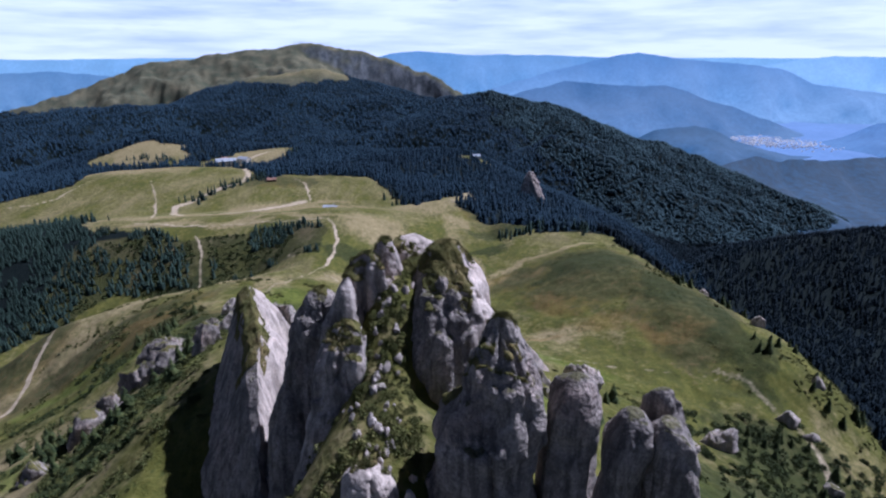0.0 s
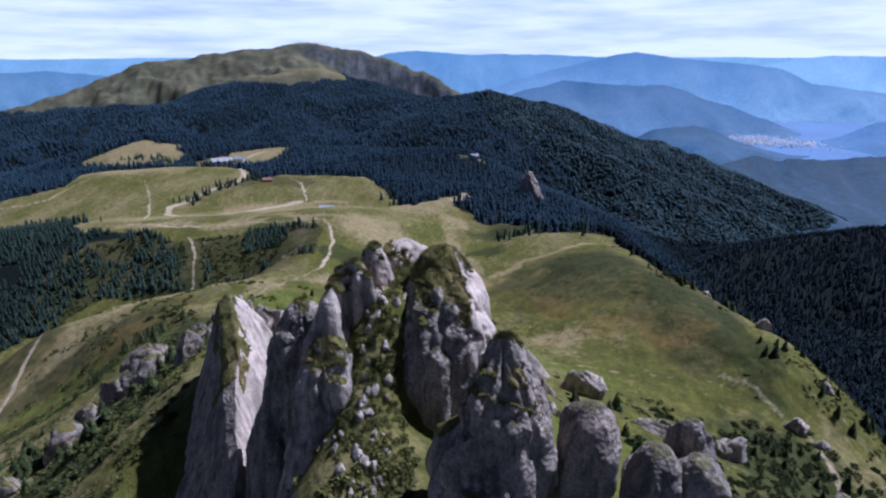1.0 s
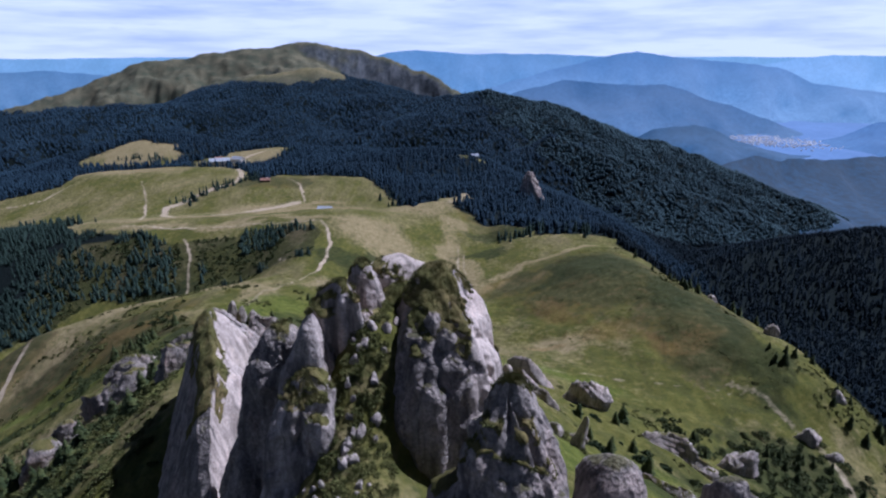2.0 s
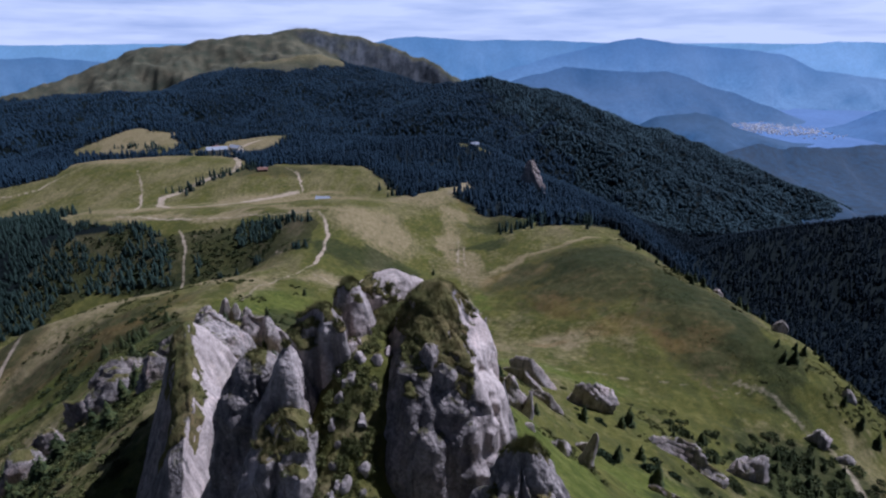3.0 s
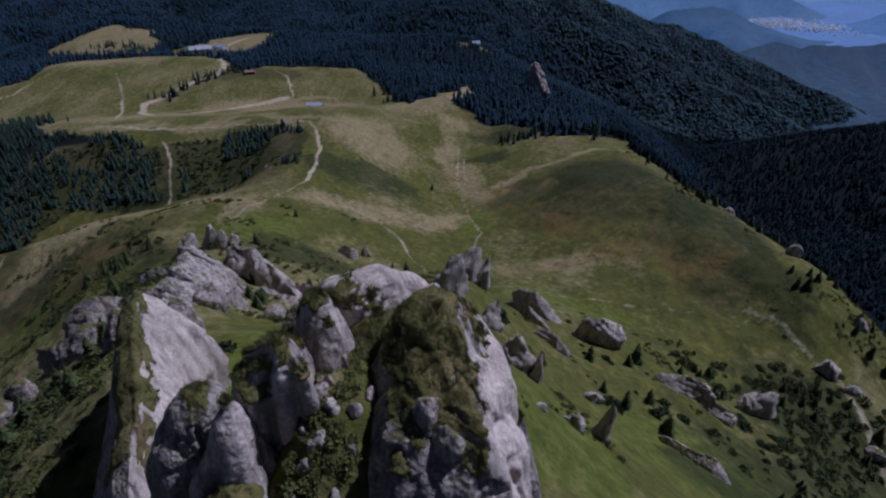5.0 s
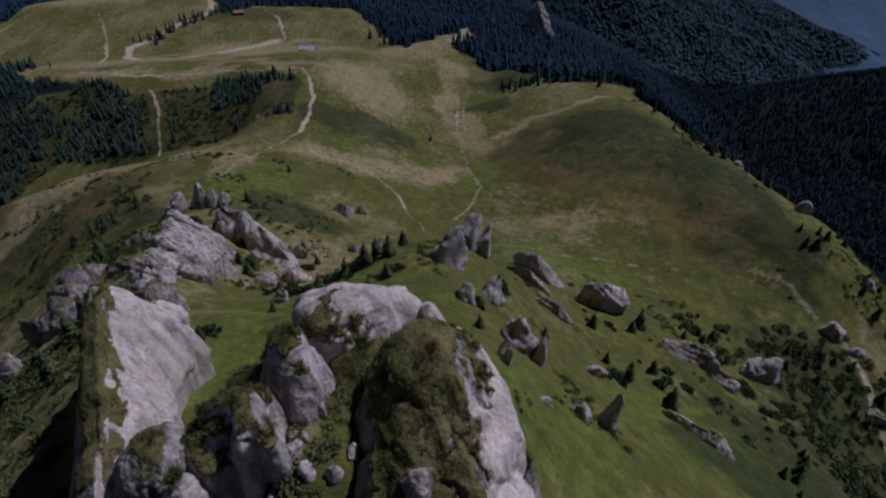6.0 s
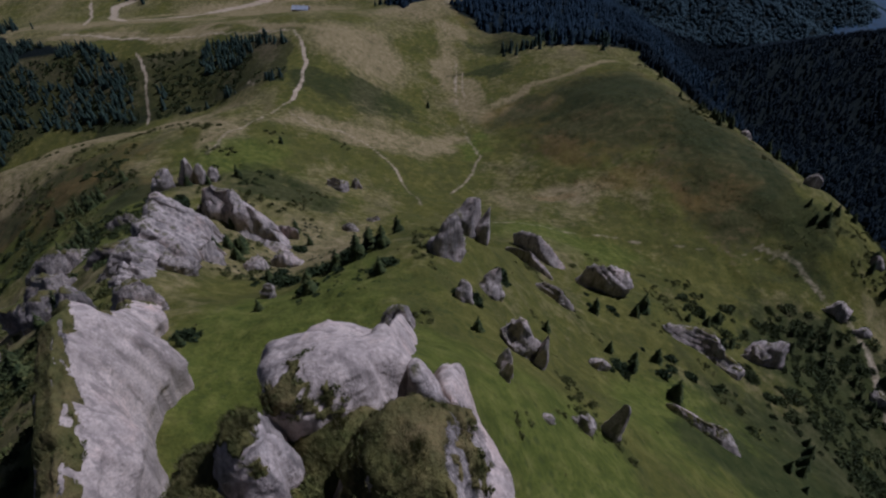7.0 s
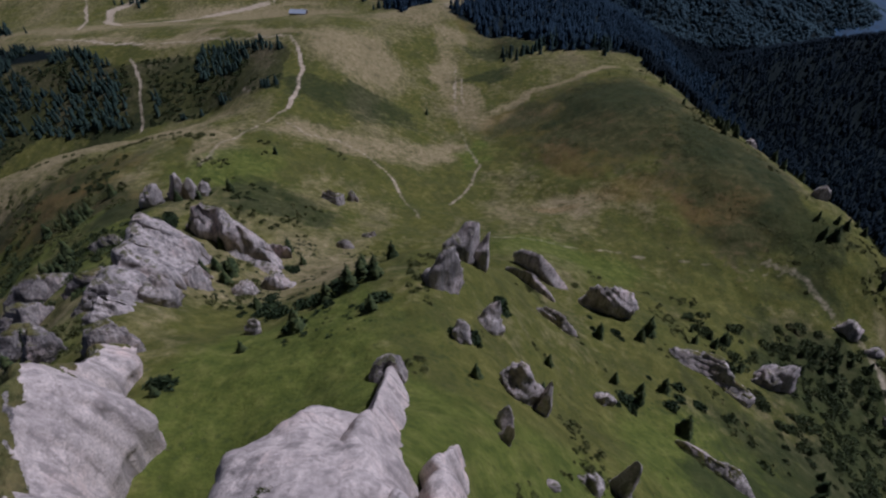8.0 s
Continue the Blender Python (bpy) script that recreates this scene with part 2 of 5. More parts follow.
def add(nt, kind, links=(), **values):
    """A node with its values; links: pairs of (input, output socket)."""
    n = nt.nodes.new(kind)
    for k, v in values.items():
        n.inputs[k].default_value = v
    for k, s in links:
        nt.links.new(s, n.inputs[k])
    return n


def where(nt):
    return add(nt, "ShaderNodeNewGeometry").outputs["Position"]


def grain(nt, vec, size, detail=4.0, rough=0.55, stretch=(1, 1, 1)):
    m = add(nt, "ShaderNodeMapping", [("Vector", vec)], Scale=tuple(s / size for s in stretch))
    return add(nt, "ShaderNodeTexNoise", [("Vector", m.outputs[0])], Scale=1.0, Detail=detail, Roughness=rough).outputs["Fac"]


def ramp(nt, fac, stops):
    n = add(nt, "ShaderNodeValToRGB", [("Fac", fac)])
    e = n.color_ramp.elements
    while len(e) < len(stops):
        e.new(0.5)
    for k, (p, c) in enumerate(stops):
        e[k].position = p
        e[k].color = (*c, 1) if isinstance(c, tuple) else (c, c, c, 1)
    return n.outputs["Color"]


def mix(nt, fac, a, b):
    n = add(nt, "ShaderNodeMixRGB")
    for k, v in ((0, fac), (1, a), (2, b)):
        if isinstance(v, (int, float)):
            n.inputs[k].default_value = v
        elif isinstance(v, tuple):
            n.inputs[k].default_value = (*v, 1)
        else:
            nt.links.new(v, n.inputs[k])
    return n.outputs[0]


def maths(nt, op, a, b=0.0, clamp=False):
    n = add(nt, "ShaderNodeMath")
    n.operation, n.use_clamp = op, clamp
    for k, v in ((0, a), (1, b)):
        if isinstance(v, (int, float)):
            n.inputs[k].default_value = v
        else:
            nt.links.new(v, n.inputs[k])
    return n.outputs[0]


def relief(nt, bsdf, h, strength=0.5, distance=0.1):
    b = add(nt, "ShaderNodeBump", [("Height", h)], Strength=strength, Distance=distance)
    nt.links.new(b.outputs["Normal"], bsdf.inputs["Normal"])


def rock_material(name, pale, dark, moss, bump=0.6, seams=0.7, cells=0.35):
    """Conglomerate rock: pale and pinkish, streaked with dark lichen, with turf where it lies flat."""
    m, nt, bsdf = material(name)
    pos = where(nt)
    big, mid, fine = grain(nt, pos, 7.0, 5), grain(nt, pos, 1.6, 6, 0.65), grain(nt, pos, 0.35, 4, 0.6)
    streak = grain(nt, pos, 1.1, 5, 0.62, (1, 1, 0.09))
    pebble = add(nt, "ShaderNodeTexVoronoi", [("Vector", pos)], Scale=2.2)
    c = ramp(nt, big, [(0.3, tuple(v * 0.82 for v in pale)), (0.5, pale), (0.72, (pale[0] * 1.06, pale[1] * 0.94, pale[2] * 0.9))])
    c = mix(nt, ramp(nt, mid, [(0.4, 0.0), (0.68, 0.6)]), c, dark)
    c = mix(nt, ramp(nt, grain(nt, pos, 3.0, 5, 0.6, (1, 1, 0.3)), [(0.48, 0.0), (0.62, 0.65)]), c, dark)
    c = mix(nt, ramp(nt, streak, [(0.5, 0.0), (0.62, 0.75)]), c, tuple(v * 0.75 for v in dark))
    seam = grain(nt, pos, 2.6, 6, 0.7, (1, 1, 0.45))
    c = mix(nt, ramp(nt, seam, [(0.475, 0.0), (0.5, seams), (0.525, 0.0)]), c, tuple(v * 0.45 for v in dark))
    c = mix(nt, ramp(nt, pebble.outputs["Distance"], [(0.05, cells), (0.32, 0.0)]), c, tuple(min(1, v * 1.25) for v in pale))
    c = mix(nt, ramp(nt, fine, [(0.35, 0.42), (0.6, 0.0)]), c, tuple(v * 0.6 for v in dark))
    # thin moss on the flat places
    nz = add(nt, "ShaderNodeSeparateXYZ", [("Vector", add(nt, "ShaderNodeNewGeometry").outputs["Normal"])]).outputs["Z"]
    lay = maths(nt, "ADD", nz, maths(nt, "MULTIPLY", maths(nt, "SUBTRACT", mid, 0.5), 0.9))
    c = mix(nt, ramp(nt, lay, [(moss, 0.0), (moss + 0.12, 0.85)]), c, ramp(nt, fine, [(0.3, (0.05, 0.055, 0.02)), (0.7, (0.13, 0.115, 0.05))]))
    nt.links.new(c, bsdf.inputs["Base Color"])
    bsdf.inputs["Roughness"].default_value = 0.92
    bsdf.inputs["Specular IOR Level"].default_value = 0.2
    mid = maths(nt, "ADD", mid, maths(nt, "MULTIPLY", maths(nt, "ABSOLUTE", maths(nt, "SUBTRACT", seam, 0.5)), 4.0 * seams, True))
    h = maths(nt, "ADD", maths(nt, "MULTIPLY", mid, 1.0), maths(nt, "ADD", maths(nt, "MULTIPLY", fine, 0.5), maths(nt, "MULTIPLY", pebble.outputs["Distance"], 1.4 * cells)))
    relief(nt, bsdf, h, 0.8, bump)
    return m


def ground_material():
    """Alpine pasture: green and straw grass, heath, worn paths, forest floor and far rock, by the zones of the plan."""
    m, nt, bsdf = material("pasture")
    pos = where(nt)
    zone = add(nt, "ShaderNodeVertexColor")
    zone.layer_name = "zone"
    z = add(nt, "ShaderNodeSeparateColor", [("Color", zone.outputs["Color"])])
    dry, heath, path, wood = z.outputs[0], z.outputs[1], z.outputs[2], zone.outputs["Alpha"]
    huge, big, mid, fine = grain(nt, pos, 90, 5), grain(nt, pos, 16, 6, 0.6), grain(nt, pos, 3.2, 6, 0.65), grain(nt, pos, 0.7, 4, 0.65)
    g = ramp(nt, mid, [(0.28, (0.06, 0.061, 0.012)), (0.5, (0.112, 0.108, 0.024)), (0.72, (0.182, 0.16, 0.045))])
    g = mix(nt, ramp(nt, big, [(0.38, 0.6), (0.6, 0.0)]), g, (0.084, 0.09, 0.018))
    g = mix(nt, ramp(nt, grain(nt, pos, 7, 5, 0.6, (1, 0.5, 1)), [(0.4, 0.45), (0.55, 0.0)]), g, (0.052, 0.056, 0.018))
    straw = ramp(nt, mid, [(0.3, (0.19, 0.152, 0.074)), (0.55, (0.295, 0.235, 0.122)), (0.75, (0.4, 0.32, 0.18))])
    rust = ramp(nt, mid, [(0.3, (0.16, 0.1, 0.035)), (0.7, (0.26, 0.15, 0.05))])
    streaky = grain(nt, pos, 30, 5, 0.62, (1, 0.45, 1))
    edge = maths(nt, "MULTIPLY", maths(nt, "SUBTRACT", maths(nt, "ADD", streaky, maths(nt, "MULTIPLY", mid, 0.6)), 0.8), 2.2)
    c = mix(nt, ramp(nt, maths(nt, "ADD", dry, edge), [(0.2, 0.0), (1.05, 0.85)]), g, straw)
    c = mix(nt, ramp(nt, maths(nt, "MULTIPLY", heath, grain(nt, pos, 34, 4)), [(0.2, 0.0), (0.37, 0.3)]), c, rust)
    moor = ramp(nt, maths(nt, "ADD", maths(nt, "MULTIPLY", mid, 0.5), maths(nt, "MULTIPLY", grain(nt, pos, 9, 5, 0.65), 0.5)), [(0.36, (0.024, 0.034, 0.012)), (0.5, (0.052, 0.056, 0.02)), (0.62, (0.1, 0.076, 0.032))])
    rag = maths(nt, "MULTIPLY", maths(nt, "SUBTRACT", grain(nt, pos, 11, 6, 0.7), 0.5), 1.6)
    c = mix(nt, ramp(nt, maths(nt, "ADD", maths(nt, "ADD", heath, rag), edge), [(0.36, 0.0), (0.8, 0.85)]), c, moor)
    tone = add(nt, "ShaderNodeVertexColor")
    tone.layer_name = "tone"
    tn = add(nt, "ShaderNodeSeparateColor", [("Color", tone.outputs["Color"])])
    blot = maths(nt, "MULTIPLY", maths(nt, "SUBTRACT", grain(nt, pos, 6, 6, 0.7), 0.5), 1.9)
    c = mix(nt, ramp(nt, maths(nt, "ADD", tn.outputs[0], blot), [(0.35, 0.0), (1.2, 0.34)]), c, rust)
    c = mix(nt, ramp(nt, maths(nt, "ADD", tn.outputs[1], maths(nt, "MULTIPLY", blot, 0.7)), [(0.25, 0.0), (0.9, 0.8)]), c, ramp(nt, mid, [(0.3, (0.056, 0.076, 0.012)), (0.5, (0.1, 0.122, 0.02)), (0.72, (0.165, 0.17, 0.036))]))
    c = mix(nt, ramp(nt, maths(nt, "ADD", tn.outputs[2], blot), [(0.3, 0.0), (0.8, 0.8)]), c, ramp(nt, mid, [(0.35, (0.017, 0.026, 0.009)), (0.65, (0.042, 0.047, 0.017))]))
    tuft = add(nt, "ShaderNodeTexVoronoi", [("Vector", pos)], Scale=0.55)
    c = mix(nt, ramp(nt, maths(nt, "ADD", tuft.outputs["Distance"], maths(nt, "MULTIPLY", big, 1.1)), [(0.55, 0.6), (0.85, 0.0)]), c, (0.035, 0.048, 0.014))
    c = mix(nt, ramp(nt, fine, [(0.3, 0.45), (0.55, 0.0)]), c, (0.035, 0.05, 0.012))
    # far turf is greyer and bluer: distance haze is put into its colour
    alp = ramp(nt, grain(nt, pos, 60, 5, 0.65), [(0.3, (0.056, 0.066, 0.044)), (0.5, (0.1, 0.1, 0.064)), (0.7, (0.165, 0.146, 0.09))])
    north = add(nt, "ShaderNodeMapRange", [("Value", add(nt, "ShaderNodeSeparateXYZ", [("Vector", pos)]).outputs["Y"])])
    north.inputs["From Min"].default_value, north.inputs["From Max"].default_value = 1250, 1500
    c = mix(nt, maths(nt, "MULTIPLY", north.outputs[0], maths(nt, "SUBTRACT", 1.0, maths(nt, "MULTIPLY", dry, 0.6))), c, alp)
    steep = add(nt, "ShaderNodeSeparateXYZ", [("Vector", add(nt, "ShaderNodeNewGeometry").outputs["Normal"])]).outputs["Z"]
    crag = ramp(nt, grain(nt, pos, 25, 5, 0.7, (1, 1, 0.3)), [(0.35, (0.06, 0.075, 0.085)), (0.65, (0.17, 0.18, 0.19))])
    east = add(nt, "ShaderNodeMapRange", [("Value", add(nt, "ShaderNodeSeparateXYZ", [("Vector", pos)]).outputs["X"])])
    east.inputs["From Min"].default_value, east.inputs["From Max"].default_value = -1000, -650
    c = mix(nt, maths(nt, "MULTIPLY", maths(nt, "MULTIPLY", north.outputs[0], east.outputs[0]), ramp(nt, steep, [(0.62, 1.0), (0.8, 0.0)])), c, crag)
    # forest floor near black: the shade among the trees is put into its colour
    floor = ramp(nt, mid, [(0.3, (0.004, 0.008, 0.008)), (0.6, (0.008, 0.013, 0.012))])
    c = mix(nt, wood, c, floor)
    earth = ramp(nt, mid, [(0.3, (0.3, 0.24, 0.155)), (0.7, (0.46, 0.385, 0.275))])
    c = mix(nt, ramp(nt, maths(nt, "ADD", path, maths(nt, "MULTIPLY", maths(nt, "SUBTRACT", mid, 0.5), 0.8)), [(0.22, 0.0), (0.72, 1.0)]), c, earth)
    nt.links.new(c, bsdf.inputs["Base Color"])
    bsdf.inputs["Roughness"].default_value = 1.0
    bsdf.inputs["Specular IOR Level"].default_value = 0.1
    relief(nt, bsdf, maths(nt, "ADD", mid, maths(nt, "MULTIPLY", fine, 0.4)), 0.7, 0.9)
    return m


ROCK = rock_material("tower_rock", (0.44, 0.385, 0.335), (0.115, 0.106, 0.098), 0.74, 0.45, 0.45)
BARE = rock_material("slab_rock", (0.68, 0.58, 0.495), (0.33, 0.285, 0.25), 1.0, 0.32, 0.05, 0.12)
CRAG = rock_material("crag_rock", (0.58, 0.507, 0.445), (0.17, 0.154, 0.14), 0.85, 0.4, 0.22, 0.12)
PASTURE = ground_material()


def turf_material():
    m, nt, bsdf = material("turf")
    pos = where(nt)
    big, mid, fine = grain(nt, pos, 5, 4), grain(nt, pos, 1.1, 5, 0.65), grain(nt, pos, 0.3, 3, 0.6)
    c = ramp(nt, big, [(0.3, (0.078, 0.084, 0.023)), (0.5, (0.132, 0.117, 0.04)), (0.7, (0.2, 0.152, 0.07))])
    c = mix(nt, ramp(nt, mid, [(0.35, 0.6), (0.58, 0.0)]), c, (0.03, 0.042, 0.013))
    c = mix(nt, ramp(nt, fine, [(0.5, 0.0), (0.7, 0.5)]), c, (0.16, 0.15, 0.06))
    nt.links.new(c, bsdf.inputs["Base Color"])
    bsdf.inputs["Roughness"].default_value = 1.0
    bsdf.inputs["Specular IOR Level"].default_value = 0.1
    relief(nt, bsdf, maths(nt, "ADD", mid, maths(nt, "MULTIPLY", fine, 0.5)), 0.9, 0.35)
    return m


TURF = turf_material()

# ------------------------------------------------------------ building helpers
def part(name, bm, mat, parent=None, label=""):
    """Links a bmesh as one mesh object, under its thing if it has one."""
    me = bpy.data.meshes.new(name)
    bm.to_mesh(me)
    bm.free()
    me.materials.append(mat)
    ob = new(name, me)
    ob.parent = parent
    return tagged(ob, label)


def mesh_of(name, verts, faces, mat, smooth_faces=True):
    """A mesh from arrays of corners and faces of one size."""
    me = bpy.data.meshes.new(name)
    verts, faces = np.asarray(verts, dtype=np.float32), np.asarray(faces, dtype=np.int32)
    me.vertices.add(len(verts))
    me.vertices.foreach_set("co", verts.ravel())
    n, k = faces.shape
    me.loops.add(n * k)
    me.loops.foreach_set("vertex_index", faces.ravel())
    me.polygons.add(n)
    me.polygons.foreach_set("loop_start", np.arange(0, n * k, k, dtype=np.int32))
    me.polygons.foreach_set("use_smooth", np.full(n, smooth_faces))
    me.update(calc_edges=True)
    me.materials.append(mat)
    return me


def grid_faces(rows, cols):
    i = np.arange(rows - 1)[:, None] * cols + np.arange(cols - 1)[None]
    return np.stack([i, i + 1, i + cols + 1, i + cols], -1).reshape(-1, 4)


def line_distance(x, y, line):
    """The distance of each place from a line of (x, y)."""
    best = np.full(x.shape, 1e9)
    for (ax, ay), (bx, by) in zip(line, line[1:]):
        dx, dy = bx - ax, by - ay
        t = np.clip(((x - ax) * dx + (y - ay) * dy) / (dx * dx + dy * dy), 0, 1)
        np.minimum(best, np.hypot(x - ax - t * dx, y - ay - t * dy), out=best)
    return best


def blob(x, y, cx, cy, rx, ry, turn=0):
    """1 inside an oval patch, falling to 0 at its edge."""
    c, s = math.cos(radians(turn)), math.sin(radians(turn))
    u, v = (x - cx) * c + (y - cy) * s, -(x - cx) * s + (y - cy) * c
    return smooth(1.5, 0.35, np.hypot(u / rx, v / ry))


def inside(x, y, poly):
    """Whether each place lies inside a polygon of (x, y)."""
    odd = np.zeros(x.shape, dtype=bool)
    for (ax, ay), (bx, by) in zip(poly, poly[1:] + poly[:1]):
        if ay != by:
            odd ^= ((ay > y) != (by > y)) & (x < (bx - ax) * (y - ay) / (by - ay) + ax)
    return odd


# Worn ways: half width, how worn, and the line of (x, y).
WAYS = [
    (4.6, 1.0, [(-330, 1090), (-359, 1040), (-385, 985), (-340, 930), (-310, 850), (-288, 801), (-280, 752), (-309, 706), (-333, 659), (-315, 615), (-290, 592), (-251, 610), (-214, 655), (-178, 685)]),
    (2.0, 0.8, [(-302, 514), (-234, 490), (-175, 489), (-130, 470), (-100, 460)]),
    (1.3, 0.95, [(-100, 459), (-89, 433), (-84, 411), (-81, 377), (-81, 356)]),
    (1.3, 0.95, [(-222, 468), (-207, 442), (-203, 426), (-197, 412), (-193, 396)]),
    (2.0, 0.8, [(-590, 690), (-542, 692), (-517, 712), (-514, 745), (-506, 773)]),
    (1.8, 0.85, [(-414, 764), (-380, 705), (-310, 560)]),
    (1.5, 1.0, [(-240, 303), (-236, 285), (-232, 266), (-228, 248), (-230, 235)]),
    (0.9, 0.66, [(-37, 324), (-20, 303), (-14, 284), (-5, 261)]),
    (1.4, 1.0, [(-122, 402), (-112, 388)]),
    (2.2, 0.6, [(133, 230), (141, 223), (145, 213), (149, 202), (154, 196), (153, 181), (150, 165), (146, 150)]),
    (1.8, 0.85, [(-220, 790), (-190, 745), (-172, 690)]),
    (1.2, 0.5, [(16, 494), (15, 444), (16, 406), (21, 370), (26, 340), (18, 307), (8, 285)]),
    (1.0, 0.45, [(20, 470), (21, 420), (24, 380)]),
    (1.1, 0.55, [(-79, 338), (-67, 326), (-52, 331), (-37, 324)]),
    (1.3, 0.56, [(-99, 269), (-98, 293), (-93, 320), (-87, 341), (-82, 354)]),
    (0.7, 0.48, [(21, 238), (54, 238), (89, 234), (122, 228), (137, 222)]),
    (4.0, 0.62, [(9, 585), (14, 640), (28, 715), (40, 778)]),
]
MEADOWS = [
    [(-650, 690), (-525, 762), (-540, 905), (-410, 905), (-350, 880), (-280, 815), (-245, 752), (-225, 815), (-110, 800), (-66, 700), (-26, 585), (42, 775), (44, 700), (22, 590), (70, 540), (100, 500), (160, 490), (175, 400), (182, 330), (192, 262), (196, 215), (205, 150), (220, 60), (220, -300), (-700, -300), (-420, 330), (-320, 372), (-270, 408), (-195, 402), (-150, 402), (-95, 385), (-93, 442), (-145, 468), (-195, 463), (-232, 468), (-330, 505), (-420, 560), (-480, 600)],
    [(-420, 930), (-440, 1000), (-340, 1140), (-285, 1120), (-300, 1060), (-300, 960), (-320, 870)],
    [(-640, 970), (-620, 1040), (-580, 1075), (-510, 1065), (-478, 1020), (-472, 975), (-540, 950)],
    [(20, 1000), (60, 1035), (100, 1030), (90, 1005)],
]
# the first oval lightens the west flank in colour, where little sun falls
DRY = [(-120, 120, 70, 70, 0), (-192, 328, 80, 30, 37), (-520, 2400, 330, 90, 0), (-140, 350, 40, 30, 20), (-55, 455, 46, 40, 0), (-280, 570, 110, 40, 10), (-180, 650, 110, 30, 0), (-20, 580, 45, 32, 40), (20, 690, 22, 80, -8), (-330, 1010, 90, 130, 20),
       (-560, 1040, 110, 90, 0), (-480, 830, 90, 50, 0), (-215, 270, 26, 40, 0), (66, 148, 9, 9, 20), (62, 282, 26, 12, -10), (-240, 240, 22, 30, 0)]
HEATH = [(106, 366, 54, 66, -10), (136, 290, 30, 62, -12), (62, 395, 34, 22, 0), (-180, 262, 60, 20, 25), (-230, 760, 60, 36, 0), (60, 590, 50, 50, 0), (80, 660, 40, 60, 0), (-260, 285, 40, 40, 0), (-140, 245, 50, 16, -30)]
# bands of pale straw: half width and line
STRAW = [(13, [(-72, 328), (-50, 330), (-20, 340), (7, 366)]), (9, [(12, 545), (8, 470), (18, 440), (26, 402)]), (5, [(36, 410), (64, 428), (92, 434), (127, 465)]), (7, [(42, 400), (75, 398)]),
         (13, [(-225, 300), (-190, 322), (-150, 330), (-106, 312), (-99, 282)]), (8, [(-190, 500), (-166, 512), (-115, 478), (-81, 462)]), (16, [(8, 585), (15, 640), (30, 720), (42, 780)]), (7, [(-310, 600), (-240, 640), (-180, 675), (-120, 690)]), (10, [(-300, 510), (-230, 494), (-160, 485)])]
# rust-red patches, rich green ones and dark low scrub: ovals (x, y, half length, half width, turn)
RUST = [(72, 325, 14, 30, 35), (95, 282, 22, 13, -25), (118, 263, 22, 8, -20), (63, 279, 11, 5, 0), (-165, 258, 46, 12, 18)]
# the last four also brighten the west flank, for its weak sun
LUSH = [(-80, 270, 24, 22, 0), (24, 358, 7, 20, -20), (58, 222, 34, 15, 0), (-12, 112, 22, 30, 0), (14, 104, 14, 16, 0), (-22, 128, 16, 22, 0), (60, 118, 30, 20, 0), (-150, 215, 40, 14, 35), (-190, 240, 30, 12, 35), (-118, 150, 16, 30, 0), (-80, 110, 20, 40, -30), (-130, 130, 24, 40, -30), (-100, 190, 20, 40, 30)]
SCRUB = [(-45, 388, 36, 24, 10), (-78, 392, 14, 18, 0), (35, 470, 26, 10, 10), (60, 520, 30, 22, 0), (-220, 395, 40, 14, 20), (-105, 225, 22, 16, 0), (-62, 245, 26, 16, 0), (150, 262, 14, 60, -10), (112, 385, 34, 40, 0), (140, 320, 14, 40, -10), (85, 380, 24, 14, 20), (104, 128, 40, 34, -20), (132, 165, 26, 36, 0), (74, 112, 22, 12, 0)]


def woods_at(x, y, z):
    """1 where forest stands."""
    open_land = np.zeros(x.shape, dtype=bool)
    wob_x, wob_y = x + fbm(x, y, 45, 3, 71) * 9, y + fbm(x, y, 45, 3, 77) * 9
    for poly in MEADOWS:
        open_land |= inside(wob_x, wob_y, poly)
    high = (y > 2100) & (z > 22 + fbm(x, y, 160, 4, 61) * 26)
    bald = (y > 2550) & (z > -104 - 0.02 * np.abs(x + 300) * (x < -300) + fbm(x, y, 200, 5, 62) * 46)
    return ~(open_land | high | bald)


def land_zones(x, y, z):
    """Dry grass, heath, worn way and forest floor for each place."""
    out = np.zeros((*x.shape, 4))
    for cx, cy, rx, ry, turn in DRY:
        np.maximum(out[..., 0], blob(x, y, cx, cy, rx, ry, turn), out=out[..., 0])
    for cx, cy, rx, ry, turn in HEATH:
        np.maximum(out[..., 1], blob(x, y, cx, cy, rx, ry, turn) * 1.05, out=out[..., 1])
    out[..., 0] = np.maximum(out[..., 0], 0.42 * smooth(430, 560, y) * smooth(1500, 1200, y))
    out[..., 0] = np.maximum(out[..., 0], (0.2 + 0.34 * fbm(x, y, 40, 3, 87)) * smooth(900, 600, y))
    # lush grass on the slopes under the towers
    lush = np.maximum(blob(x, y, 60, 140, 70, 60, 20), blob(x, y, -10, 120, 40, 70, 0))
    out[..., 0] *= 1 - 0.6 * lush
    for half, line in STRAW:
        d = line_distance(x + fbm(x, y, 30, 3, 80) * 7, y + fbm(x, y, 30, 3, 82) * 7, line)
        np.maximum(out[..., 0], smooth(half * 1.5, half * 0.4, d), out=out[..., 0])
    for half, worn, line in WAYS:
        d = line_distance(x + fbm(x, y, 9, 2, 81) * 0.8, y + fbm(x, y, 9, 2, 83) * 0.8, line)
        np.maximum(out[..., 2], smooth(half * 1.35, half * 0.4, d) * (0.8 + 0.35 * fbm(x, y, 30, 2, 85)) * worn, out=out[..., 2])
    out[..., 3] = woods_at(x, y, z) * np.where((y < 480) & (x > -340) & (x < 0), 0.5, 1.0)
    return out


